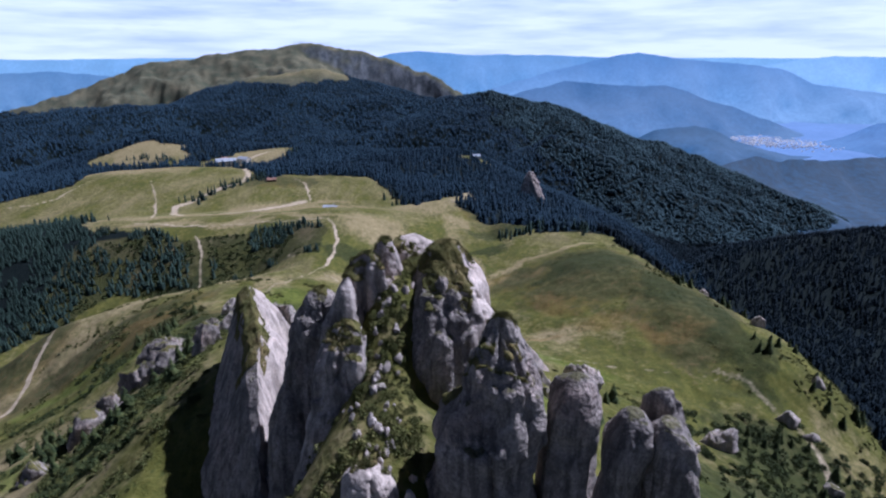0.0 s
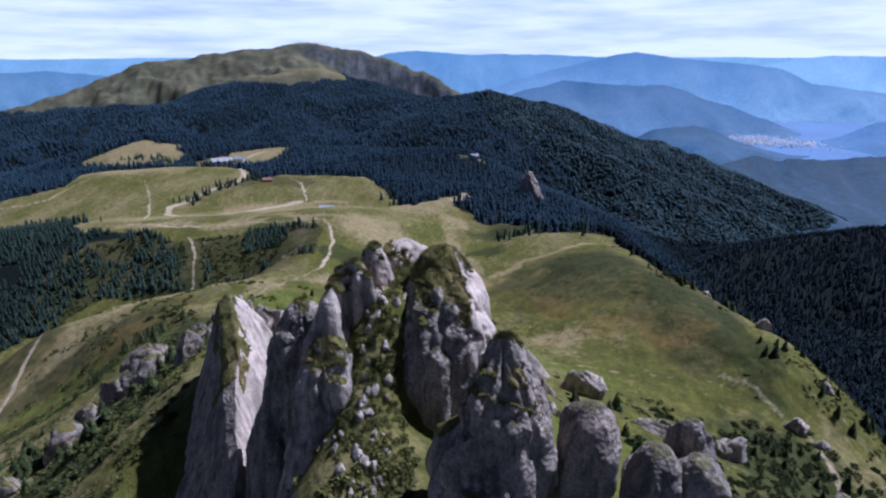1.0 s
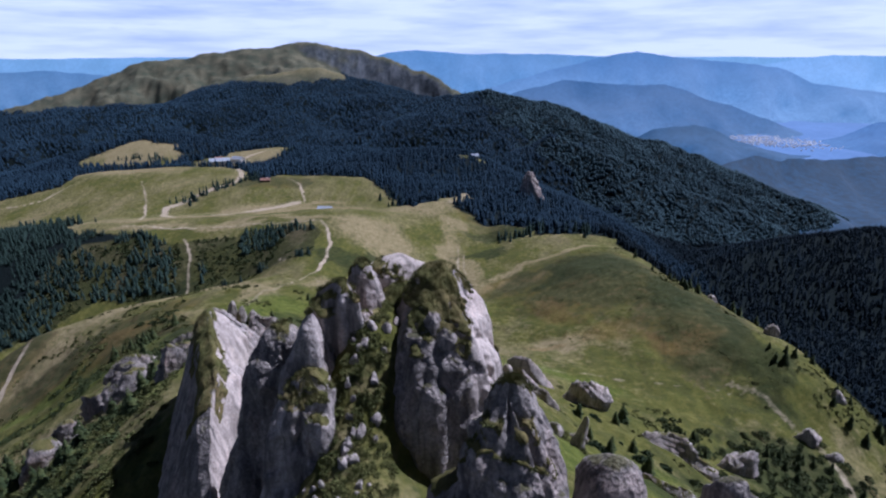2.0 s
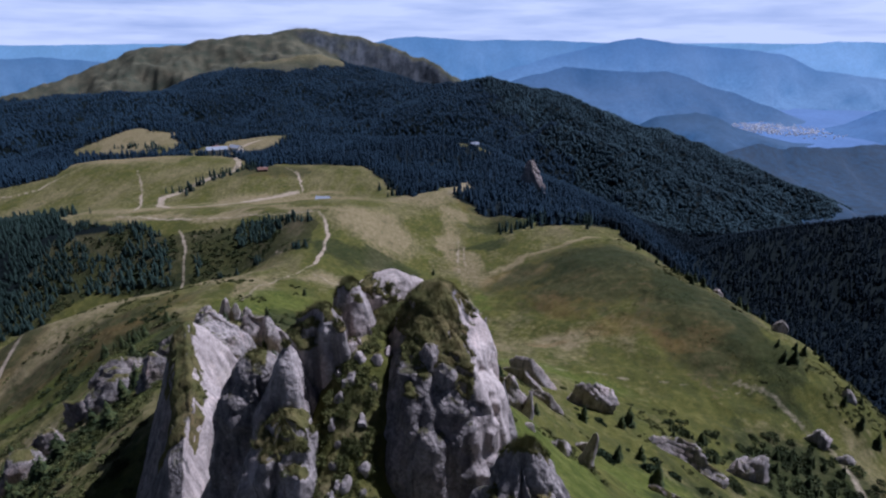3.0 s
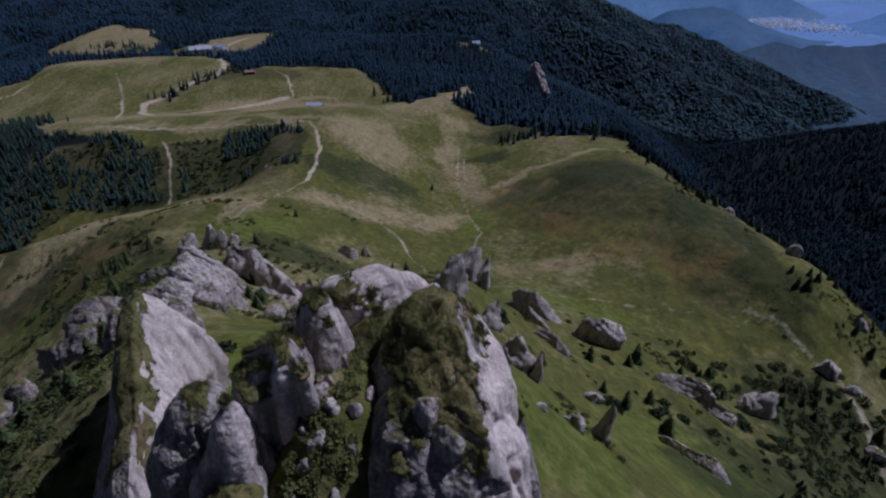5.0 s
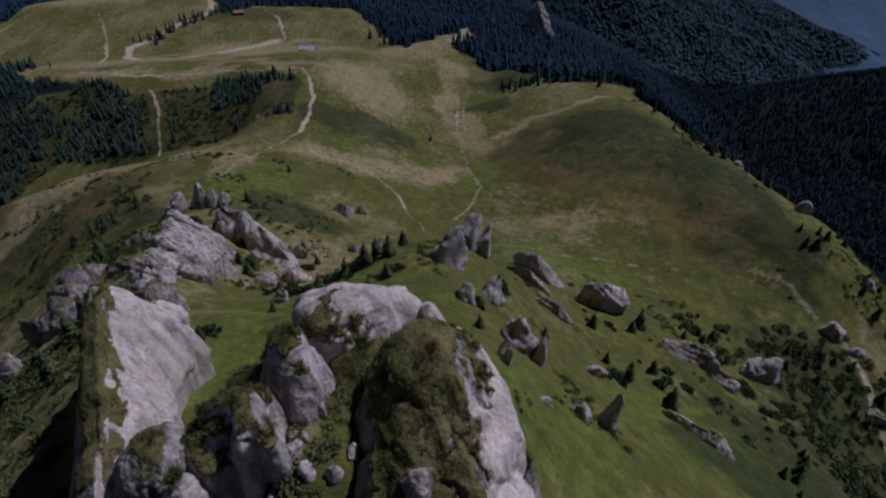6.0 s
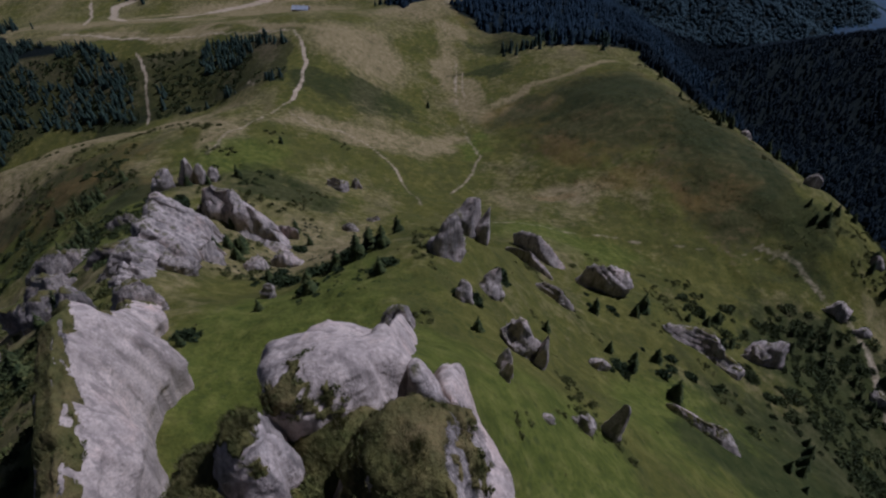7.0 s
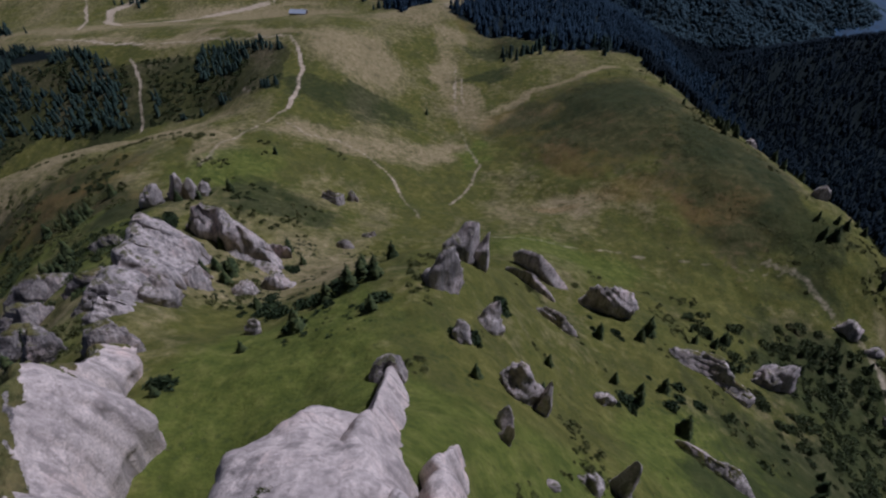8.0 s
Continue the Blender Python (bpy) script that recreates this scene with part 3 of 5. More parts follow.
def land_tones(x, y):
    """Rust, rich green and dark scrub for each place."""
    out = np.zeros((*x.shape, 4))
    wx, wy = x + fbm(x, y, 24, 3, 101) * 8, y + fbm(x, y, 24, 3, 103) * 8
    for k, ovals in enumerate((RUST, LUSH, SCRUB)):
        for oval in ovals:
            np.maximum(out[..., k], blob(wx, wy, *oval), out=out[..., k])
    return out


# ------------------------------------------------------------ the ground, one sheet to the horizon
fan = np.r_[-np.geomspace(60, 1.03, 16), np.linspace(-1, 1, 660), np.geomspace(1.03, 60, 16)]
rows_y = np.r_[-np.geomspace(5000, 12, 40), np.linspace(-4, 18, 16), np.geomspace(60, 4940, 660) - 40]
half = np.maximum(60 + 0.95 * rows_y, 75)[:, None]
gx = np.where(np.abs(fan[None]) <= 1, fan[None] * half, np.sign(fan[None]) * (half + (5000 - half) * (np.abs(fan[None]) - 1) / 59.0))
gy = np.repeat(rows_y[:, None], len(fan), 1)
gz = height(gx, gy)
ground_me = mesh_of("ground", np.stack([gx, gy, gz], -1).reshape(-1, 3), grid_faces(*gx.shape), PASTURE)
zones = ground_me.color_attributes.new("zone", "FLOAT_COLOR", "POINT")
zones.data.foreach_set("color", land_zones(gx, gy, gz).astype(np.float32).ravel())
tones = ground_me.color_attributes.new("tone", "FLOAT_COLOR", "POINT")
tones.data.foreach_set("color", land_tones(gx, gy).astype(np.float32).ravel())
ground = tagged(new("ground", ground_me), "grassy mountain pasture with straw patches, heath and worn paths", "ground", kind="structure")

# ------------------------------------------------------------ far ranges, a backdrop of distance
# The haze of distance is painted on as glow, tinted by height.
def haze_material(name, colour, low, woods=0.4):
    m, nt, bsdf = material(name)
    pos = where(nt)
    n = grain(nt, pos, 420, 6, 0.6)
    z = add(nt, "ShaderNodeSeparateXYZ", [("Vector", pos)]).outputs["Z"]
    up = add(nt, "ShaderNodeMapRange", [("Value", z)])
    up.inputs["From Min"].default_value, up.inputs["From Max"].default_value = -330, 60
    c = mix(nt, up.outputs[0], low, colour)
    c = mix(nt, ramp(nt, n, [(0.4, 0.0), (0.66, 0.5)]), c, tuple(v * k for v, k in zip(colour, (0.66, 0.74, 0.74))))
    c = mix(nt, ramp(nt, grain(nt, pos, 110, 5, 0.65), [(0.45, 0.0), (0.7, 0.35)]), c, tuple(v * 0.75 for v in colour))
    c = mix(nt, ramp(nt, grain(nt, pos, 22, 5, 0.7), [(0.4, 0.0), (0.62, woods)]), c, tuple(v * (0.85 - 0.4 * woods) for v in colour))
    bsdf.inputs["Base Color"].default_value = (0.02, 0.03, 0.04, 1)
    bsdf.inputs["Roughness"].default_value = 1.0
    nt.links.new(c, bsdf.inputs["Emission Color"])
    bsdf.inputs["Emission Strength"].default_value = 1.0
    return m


def far_range(label, crest, colour, low, run, seed, wob=10, woods=0.4):
    """A distant range: its side falls from the crest towards the viewer, with spurs and ravines."""
    pts = np.array(along(crest, 25), dtype=float)
    rows = 24
    d = np.linspace(0, 1, rows)[:, None]
    x0, y0 = pts[None, :, 0], pts[None, :, 1]
    z0 = pts[None, :, 2] + (fbm(x0, y0, 160, 4, seed) * wob)
    foot = -345.0
    spur = fbm(x0 + d * 90, y0 * 0 + d * 260, 300, 4, seed + 3)
    y = y0 - d * run * (1 + 0.35 * spur)
    z = z0 + (foot - z0) * d ** 0.8 + spur * 30 * np.sin(d * math.pi)
    x = np.repeat(x0, rows, 0) * (1 - 0.1 * d)
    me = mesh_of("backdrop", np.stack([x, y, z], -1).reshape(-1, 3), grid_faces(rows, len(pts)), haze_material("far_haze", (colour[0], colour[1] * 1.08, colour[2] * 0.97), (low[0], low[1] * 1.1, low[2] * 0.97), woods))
    return tagged(new("backdrop", me), label, "mountains", kind="structure")


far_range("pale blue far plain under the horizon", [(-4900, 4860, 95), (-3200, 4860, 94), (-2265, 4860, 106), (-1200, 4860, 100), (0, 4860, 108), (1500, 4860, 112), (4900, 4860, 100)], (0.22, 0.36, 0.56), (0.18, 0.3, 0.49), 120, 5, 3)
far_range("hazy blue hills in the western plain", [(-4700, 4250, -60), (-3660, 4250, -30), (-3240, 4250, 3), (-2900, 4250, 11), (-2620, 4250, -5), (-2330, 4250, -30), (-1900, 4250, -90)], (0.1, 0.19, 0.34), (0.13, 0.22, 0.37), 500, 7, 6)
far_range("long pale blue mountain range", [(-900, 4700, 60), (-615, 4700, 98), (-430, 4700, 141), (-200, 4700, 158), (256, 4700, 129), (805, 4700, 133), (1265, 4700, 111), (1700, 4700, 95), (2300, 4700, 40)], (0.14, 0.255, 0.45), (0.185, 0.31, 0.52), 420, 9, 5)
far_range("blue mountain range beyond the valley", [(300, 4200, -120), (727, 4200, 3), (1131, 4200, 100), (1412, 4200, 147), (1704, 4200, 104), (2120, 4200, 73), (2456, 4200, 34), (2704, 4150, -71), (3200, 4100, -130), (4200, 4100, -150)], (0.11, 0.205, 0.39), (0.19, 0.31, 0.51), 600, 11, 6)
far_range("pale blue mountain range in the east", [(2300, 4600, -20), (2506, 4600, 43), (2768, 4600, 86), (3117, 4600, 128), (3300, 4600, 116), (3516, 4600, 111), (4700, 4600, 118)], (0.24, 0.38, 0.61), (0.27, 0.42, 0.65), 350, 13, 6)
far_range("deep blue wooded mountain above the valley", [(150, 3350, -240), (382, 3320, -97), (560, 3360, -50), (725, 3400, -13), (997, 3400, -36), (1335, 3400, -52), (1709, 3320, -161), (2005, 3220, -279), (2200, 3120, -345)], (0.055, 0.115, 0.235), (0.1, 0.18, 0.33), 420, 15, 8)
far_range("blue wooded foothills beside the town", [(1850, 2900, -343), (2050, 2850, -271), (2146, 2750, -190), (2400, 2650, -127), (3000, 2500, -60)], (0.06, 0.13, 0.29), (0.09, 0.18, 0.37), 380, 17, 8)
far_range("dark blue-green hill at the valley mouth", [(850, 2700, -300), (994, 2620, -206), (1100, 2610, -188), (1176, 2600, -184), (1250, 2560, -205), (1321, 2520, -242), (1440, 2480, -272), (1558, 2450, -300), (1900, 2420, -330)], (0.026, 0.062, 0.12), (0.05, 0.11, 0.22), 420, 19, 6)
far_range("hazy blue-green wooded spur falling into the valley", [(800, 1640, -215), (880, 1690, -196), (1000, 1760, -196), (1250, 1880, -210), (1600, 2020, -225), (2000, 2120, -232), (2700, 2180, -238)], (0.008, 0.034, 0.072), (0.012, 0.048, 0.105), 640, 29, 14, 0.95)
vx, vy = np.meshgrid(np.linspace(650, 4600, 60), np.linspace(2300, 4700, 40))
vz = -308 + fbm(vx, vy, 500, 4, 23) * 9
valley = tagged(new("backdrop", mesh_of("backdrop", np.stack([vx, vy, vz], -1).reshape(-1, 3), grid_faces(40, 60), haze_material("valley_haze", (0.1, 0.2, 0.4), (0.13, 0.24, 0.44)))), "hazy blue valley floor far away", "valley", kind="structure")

# ------------------------------------------------------------ rocks
def noise3(p, size, octaves, seed, gain=0.45):
    """Rough 3D noise from three crossed 2D layers."""
    x, y, z = p[..., 0], p[..., 1], p[..., 2]
    return (fbm(x + 0.37 * z, y - 0.21 * z, size, octaves, seed, gain) + fbm(y + 0.3 * x, z + 0.17 * x, size, octaves, seed + 50, gain) + fbm(z - 0.26 * y, x + 0.4 * y, size, octaves, seed + 90, gain)) / 2.2


def face_normals(v, f):
    n = np.cross(v[f[:, 2]] - v[f[:, 0]], v[f[:, 3]] - v[f[:, 1]])
    return n / np.maximum(np.linalg.norm(n, axis=1, keepdims=True), 1e-9)


PLANT_SPOTS = []      # places on turf where bushes may root: (x, y, z)


def rock_thing(name, label, v, f, mat, turf=None, seed=0, thick=0.12, parent=None, group=""):
    """A rock with its own turf, a mat that lies on its flat places."""
    ob = new(name, mesh_of(name, v, f, mat))
    if parent is None:
        tagged(ob, label, "rock", group)
    else:
        ob.parent = parent
    if turf is None:
        return ob
    n = face_normals(v, f)
    mid = v[f].mean(1)
    take = turf(mid, n) if callable(turf) else n[:, 2] + noise3(mid, 3.0, 3, seed + 5) * 0.22 > turf
    # pieces that hang together, each a mat of its own
    root = np.arange(len(v))
    g_all = f[take]
    for _ in range(200):
        low = root[g_all].min(1)
        before = root.copy()
        for k in range(4):
            np.minimum.at(root, g_all[:, k], low)
        root = root[root]
        if (root == before).all():
            break
    owner = root[g_all[:, 0]] if len(g_all) else np.zeros(0, dtype=int)
    for piece in np.unique(owner):
        g = g_all[owner == piece]
        if len(g) < 60:
            continue
        ng = n[take][owner == piece]
        count = np.bincount(g.ravel(), minlength=len(v))
        push = np.zeros_like(v)
        for k in range(4):
            np.add.at(push, g[:, k], ng)
        push /= np.maximum(np.linalg.norm(push, axis=1, keepdims=True), 1e-9)
        push[:, 2] += 0.4
        used = np.unique(g)
        amount = np.where(count[used] >= 4, thick + noise3(v[used], 0.9, 3, seed + 9) * thick * 1.1, -0.12)
        index = np.zeros(len(v), dtype=int)
        index[used] = np.arange(len(used))
        t = new("turf", mesh_of("turf", v[used] + push[used] * amount[:, None], index[g], TURF))
        t.parent = ob
        tagged(t, "shaggy green and brown turf on the rock")
        PLANT_SPOTS.extend(map(tuple, v[g].mean(1)))
    return ob


def tower_grid(rings, seed, rough=0.9, flutes=0.75, square=2.6, around=120, up=120, crack=0.8, shelf=0.2, swell=0.9, cuts=9, ledges=()):
    """Corners and faces of a rock tower. rings, from foot to top: (z, x, y, half width, half depth, turn); ledges: (z, depth, bearing, spread)."""
    r = np.array(rings, dtype=float)
    s = np.linspace(0, 1, len(r))
    t = np.linspace(0, 1, up)
    cols = []
    for k in range(6):
        v = np.interp(t, s, r[:, k])
        cols.append(np.convolve(np.pad(v, 4, mode="edge"), np.ones(9) / 9, mode="valid") if k else v)
    z, cx, cy, rx, ry, tw = cols
    a = np.linspace(0, 2 * math.pi, around, endpoint=False)
    ca, sa = np.cos(a), np.sin(a)
    q = (np.abs(ca) ** square + np.abs(sa) ** square) ** (-1 / square)
    ux, uy = (ca * q)[None] * rx[:, None], (sa * q)[None] * ry[:, None]
    ct, st = np.cos(np.radians(tw))[:, None], np.sin(np.radians(tw))[:, None]
    p = np.stack([cx[:, None] + ux * ct - uy * st, cy[:, None] + ux * st + uy * ct, np.repeat(z[:, None], around, 1)], -1)
    n_top, last = 10, p[-1]
    mid = last.mean(0)
    cap = []
    for k in range(1, n_top + 1):
        near = 1 - k / n_top if k < n_top else 0.02
        ring = mid + (last - mid) * near
        ring[:, 2] += (1 - near ** 2) * min(rx[-1], ry[-1]) * 0.62
        cap.append(ring)
    p = np.concatenate([p, np.array(cap)])
    centre = np.stack([np.r_[cx, np.full(n_top, mid[0])], np.r_[cy, np.full(n_top, mid[1])]], -1)[:, None]
    d = p[..., :2] - centre
    ln = np.maximum(np.linalg.norm(d, axis=-1, keepdims=True), 0.3)
    nrm = d / ln
    # flat faces where blocks have split away
    r_row = np.r_[np.minimum(rx, ry), np.full(n_top, min(rx[-1], ry[-1]))][:, None]
    pick = np.random.default_rng(seed)
    high_z = p[..., 2].max()
    for k in range(cuts):
        az, off = pick.uniform(0, 2 * math.pi), pick.uniform(0.8, 0.98)
        z0 = high_z - pick.uniform(-1, 26)
        z1 = z0 + pick.uniform(4, 11)
        live = np.clip((p[..., 2] - z0) / 2.5, 0, 1) * np.clip((z1 - p[..., 2]) / 1.2, 0, 1)
        side = np.array([math.cos(az), math.sin(az)])
        over = np.maximum(0, d @ side - off * r_row) * live
        d = d - over[..., None] * side * 0.9
    bearing = np.degrees(np.arctan2(d[..., 1], d[..., 0]))
    for z0, deep, az, spread in ledges:
        off = np.abs((bearing - az + 180) % 360 - 180)
        zz = p[..., 2] - z0 - fbm(d[..., 0] + seed, d[..., 1], 3.0, 3, seed + 13) * 0.8
        step = np.clip(zz / 0.7, 0, 1) * smooth(9.0, 4.0, zz) * smooth(spread, spread * 0.55, off + fbm(d[..., 0], d[..., 1] + p[..., 2], 2.0, 2, seed + 15) * 9)
        d = d - d / np.maximum(np.linalg.norm(d, axis=-1, keepdims=True), 0.3) * (deep * step)[..., None]
    p[..., :2] = centre + d
    tall = p * np.array([1, 1, 0.16])
    push = noise3(p, 8.0, 2, seed + 3) * rough * swell + noise3(p, 2.6, 5, seed, 0.55) * rough * 0.5 + noise3(tall, 2.4, 3, seed + 7) * flutes
    high = np.r_[np.ones(up - 14), np.linspace(1, 0.15, 14), np.full(n_top, 0.1)][:, None]
    push -= np.clip(0.16 - np.abs(noise3(tall, 4.2, 2, seed + 17)), 0, 1) * 6 * crack * high
    ledge = fbm(p[..., 2] * 1.0 + 0.25 * p[..., 0], p[..., 1] * 0.1, 3.4, 3, seed + 5) * shelf * rough
    fade = np.minimum(1, ln[..., 0] / 2.2)
    p[..., :2] += nrm * ((push + ledge) * fade)[..., None]
    p[..., 2] += noise3(p, 2.2, 4, seed + 11, 0.5) * 0.5 * rough
    rows = len(p)
    i, j = np.arange(rows - 1)[:, None] * around, np.arange(around)[None]
    j2 = (j + 1) % around
    return p.reshape(-1, 3), np.stack([i + j, i + j2, i + around + j2, i + around + j], -1).reshape(-1, 4)


def tower(name, label, rings, seed, mat=None, turf=0.66, parent=None, **more):
    v, f = tower_grid(rings, seed, **more)
    return rock_thing(name, label, v, f, mat or ROCK, turf, seed, parent=parent)


def fin_grid(crest, seed, rough=0.8, across=60, step=0.45, shelves=0.0, west_bow=1.15, brow=0.0, skirt=0.0, wander=0.0, bed=3.0, facets=0.0):
    """Corners and faces of a rock fin. crest, along its length: (x, y, crest height, west foot out, west foot height, east foot out, east foot height); brow: the part of the west side that is a flat top; skirt: how far the east side drops under its lip."""
    r = np.array(crest, dtype=float)
    length = np.r_[0, np.cumsum(np.hypot(np.diff(r[:, 0]), np.diff(r[:, 1])))]
    n = int(length[-1] / step)
    t = np.linspace(0, length[-1], n)
    c = [np.convolve(np.pad(np.interp(t, length, r[:, k]), 3, mode="edge"), np.ones(7) / 7, mode="valid") for k in range(7)]
    c[0] = c[0] + fbm(t, t * 0, 6.0, 4, seed + 41, 0.6) * wander
    c[2] = c[2] + fbm(t, t * 0 + 9, 5.0, 4, seed + 43, 0.6) * wander * 0.6
    u = np.linspace(-1, 1, across)[None]
    west, east = np.clip(-u, 0, 1), np.clip(u, 0, 1)
    x, y, z, wo, wz, eo, ez = [k[:, None] for k in c]
    under = np.clip((east - 0.8) / 0.2, 0, 1) if skirt else 0 * east
    east_in = np.clip(east / 0.8, 0, 1) if skirt else east
    out = east_in ** 1.05 * eo - west * wo - under * 0.7
    fall = np.where(west < brow, 0.3 * west, 0.3 * brow + (west - brow) * (1 - 0.3 * brow) / (1 - brow)) if brow else west ** west_bow
    hz = z - (z - ez) * (0.75 * east_in ** 1.15 + 0.25 * east_in ** 6) - (z - wz) * fall - skirt * under
    k = min(41, 2 * (n // 4) + 1)
    calm = [np.convolve(np.pad(q, k // 2, mode="reflect", reflect_type="odd"), np.ones(k) / k, mode="valid") for q in c[:2]]
    along_x, along_y = np.gradient(calm[0]), np.gradient(calm[1])
    ln = np.hypot(along_x, along_y)
    px, py = (along_y / ln)[:, None], (-along_x / ln)[:, None]
    p = np.stack([x + px * out, y + py * out, hz + 0 * out], -1)
    d = noise3(p, 9, 2, seed) * rough + noise3(p, 3.2, 4, seed + 4, 0.4) * rough * 0.38
    s_along = t[:, None] + 0.5 * out * 0.3 + noise3(p, 6, 3, seed + 21) * 2.2
    band = value_noise(np.floor(s_along / 5.3) + 0.5, np.full(out.shape, 0.5), seed + 22)
    joint = np.abs(s_along / 5.3 - np.round(s_along / 5.3)) * 5.3
    d += (band * 0.6 - np.clip(0.3 - joint, 0, 1) * 1.2 + 0.12 * np.minimum(joint, 1.6)) * rough
    d -= np.clip(0.12 - np.abs(noise3(p * np.array([1, 1, 0.4]), 4.0, 2, seed + 8)), 0, 1) * 4.0 * rough
    layer = (p @ np.array([0.42, 0.62, -0.66])) / bed + noise3(p, 2.4 * bed, 3, seed + 31) * 0.3
    d += ((layer - np.floor(layer)) ** 1.5 - 0.4) * shelves * np.clip(east * 8, 0, 1) * (0.5 + np.clip(noise3(p, 5, 2, seed + 33) + 0.3, 0, 1))
    tilt = (p @ np.array([0.62, -0.5, 0.6])) / 7.0 + noise3(p, 14, 2, seed + 51) * 0.5
    cross = (p @ np.array([0.3, 0.8, 0.5])) / 10.0 + noise3(p, 12, 2, seed + 53) * 0.4
    d += (np.abs((tilt % 1.0) * 2 - 1) ** 0.8 + 0.8 * np.abs((cross % 1.0) * 2 - 1) - 0.9) * facets * np.clip(4 * (1 - np.abs(u)), 0, 1)
    e1, e2 = np.gradient(p, axis=0), np.gradient(p, axis=1)
    nn = np.cross(e2, e1)
    nn /= np.maximum(np.linalg.norm(nn, axis=-1, keepdims=True), 1e-9)
    nn = np.where(nn[..., 2:3] < 0, -nn, nn)
    p = p + nn * d[..., None]
    f = grid_faces(n, across)
    v = p.reshape(-1, 3)
    return (v, f) if face_normals(v, f)[:, 2].mean() > 0 else (v, f[:, ::-1])


def boulder_grid(w, d, h, seed, rows=34, cols=44, cuts=10):
    """Corners and faces of a boulder about its foot: a ball cut by chance planes, then roughened."""
    r = np.random.default_rng(seed)
    th, ph = np.linspace(0.02, math.pi - 0.02, rows)[:, None], np.linspace(0, 2 * math.pi, cols, endpoint=False)[None]
    p = np.stack([np.sin(th) * np.cos(ph), np.sin(th) * np.sin(ph), np.cos(th) + 0 * ph], -1)
    for k in range(cuts):
        n = r.normal(size=3) * (1, 1, 0.7)
        n /= np.linalg.norm(n)
        over = np.maximum(0, p @ n - r.uniform(0.5, 0.78))
        p = p - over[..., None] * n * 0.92
    p = p * np.array([w * 0.62, d * 0.62, h])
    p[..., :2] *= (1.12 - 0.3 * np.clip(p[..., 2:] / h, -0.5, 1))
    tilt = r.normal(size=3) * (0.5, 0.3, 1)
    layer = p @ (tilt / np.linalg.norm(tilt)) / (0.16 * h + 0.35)
    step = (layer - np.floor(layer)) ** 2 - 0.33 + fbm(p[..., 0] + seed, p[..., 1] + p[..., 2], 0.5 * w, 3, seed) * 0.5
    out = p / np.maximum(np.linalg.norm(p, axis=-1, keepdims=True), 0.05)
    p = p + out * ((noise3(p + seed, max(w, h) * 0.4, 4, seed, 0.55) * 0.17 + step * 0.1) * min(w, d, h))[..., None]
    p[..., 2] -= h * 0.06
    i, j = np.arange(rows - 1)[:, None] * cols, np.arange(cols)[None]
    j2 = (j + 1) % cols
    return p.reshape(-1, 3), np.stack([i + cols + j, i + cols + j2, i + j2, i + j], -1).reshape(-1, 4)


def boulder(name, label, x, y, w, d, h, turn, seed, lean=0, mat=None, turf=0.8, group="", dz=0.0):
    v, f = boulder_grid(w, d, h, seed, *((16, 20, 8) if w < 2.2 else ()))
    m = np.array(pose(0, 0, 0, 0, lean, turn).to_3x3())
    z = float(height(np.array([float(x)]), np.array([float(y)]))[0])
    v = v @ m.T + np.array([x, y, z + dz])
    return rock_thing(name, label, v, f, mat or ROCK, turf, seed, thick=0.12, group=group)


def cap_turf(mid, n):
    """Turf drapes the crown of the central tower, hangs lower on its south-eastern brow, and grows on its ledges; the sunny eastern side is bare."""
    line = 89.6 + noise3(mid, 3.2, 4, 16) * 1.3 + 6 * np.clip((n[:, 0] - 0.48) / 0.18, 0, 1) - 1.8 * np.clip((mid[:, 0] - 0.5) / 3, 0, 1) + 1.6 * np.clip((-1.5 - mid[:, 0]) / 2.5, 0, 1)
    bare = mid[:, 0] > 3.9 + noise3(mid, 1.4, 4, 17, 0.6) * 0.8
    return ~bare & (((mid[:, 2] > line) & (n[:, 2] > np.where((mid[:, 1] < 69.5) & (np.abs(mid[:, 0] - 0.4) < 2.8), 0.6, 0.15))) | (n[:, 2] + noise3(mid, 2.0, 3, 19) * 0.2 > 0.7))


# central tower with its grassy cap and the dark blocks that stand in it
c_tower = tower("rock_tower", "massive grey rock tower with a shaggy grass cap", [(50, 1.2, 70.5, 9.8, 10.5, 8), (70, 0.8, 71.2, 8.2, 9.6, 8), (78, 0.5, 71.8, 7.6, 9.2, 8), (84, 0.5, 72, 6.8, 8.9, 8), (87, 1.0, 72.3, 6.0, 8.4, 8), (89.3, 1.1, 73.2, 5.2, 7.0, 8), (91.2, 0.9, 74.4, 4.2, 5.2, 8), (92.7, 0.6, 75.5, 2.8, 3.2, 8)], 11, turf=cap_turf, around=200, up=200, shelf=0.08, swell=0.5, rough=0.5, flutes=0.75, crack=0.6, cuts=3,
                ledges=[(84.6, 0.6, -84, 24), (80.4, 0.8, -60, 18)])
for x, y, z, w, h, turn, k in ((-1.4, 68.0, 88.6, 3.2, 2.2, 10, 0), (1.0, 67.6, 88.6, 3.0, 2.5, -20, 1), (2.6, 68.2, 88.8, 2.6, 2.1, 25, 2), (-0.2, 69.2, 90.0, 2.8, 1.8, 40, 3)):
    v, f = boulder_grid(w, w * 0.8, h, 140 + k, 22, 28)
    rock_thing("block", "", v @ np.array(pose(0, 0, 0, 0, 8, turn).to_3x3()).T + np.array([x, y, z]), f, ROCK, None, 140 + k, parent=c_tower)
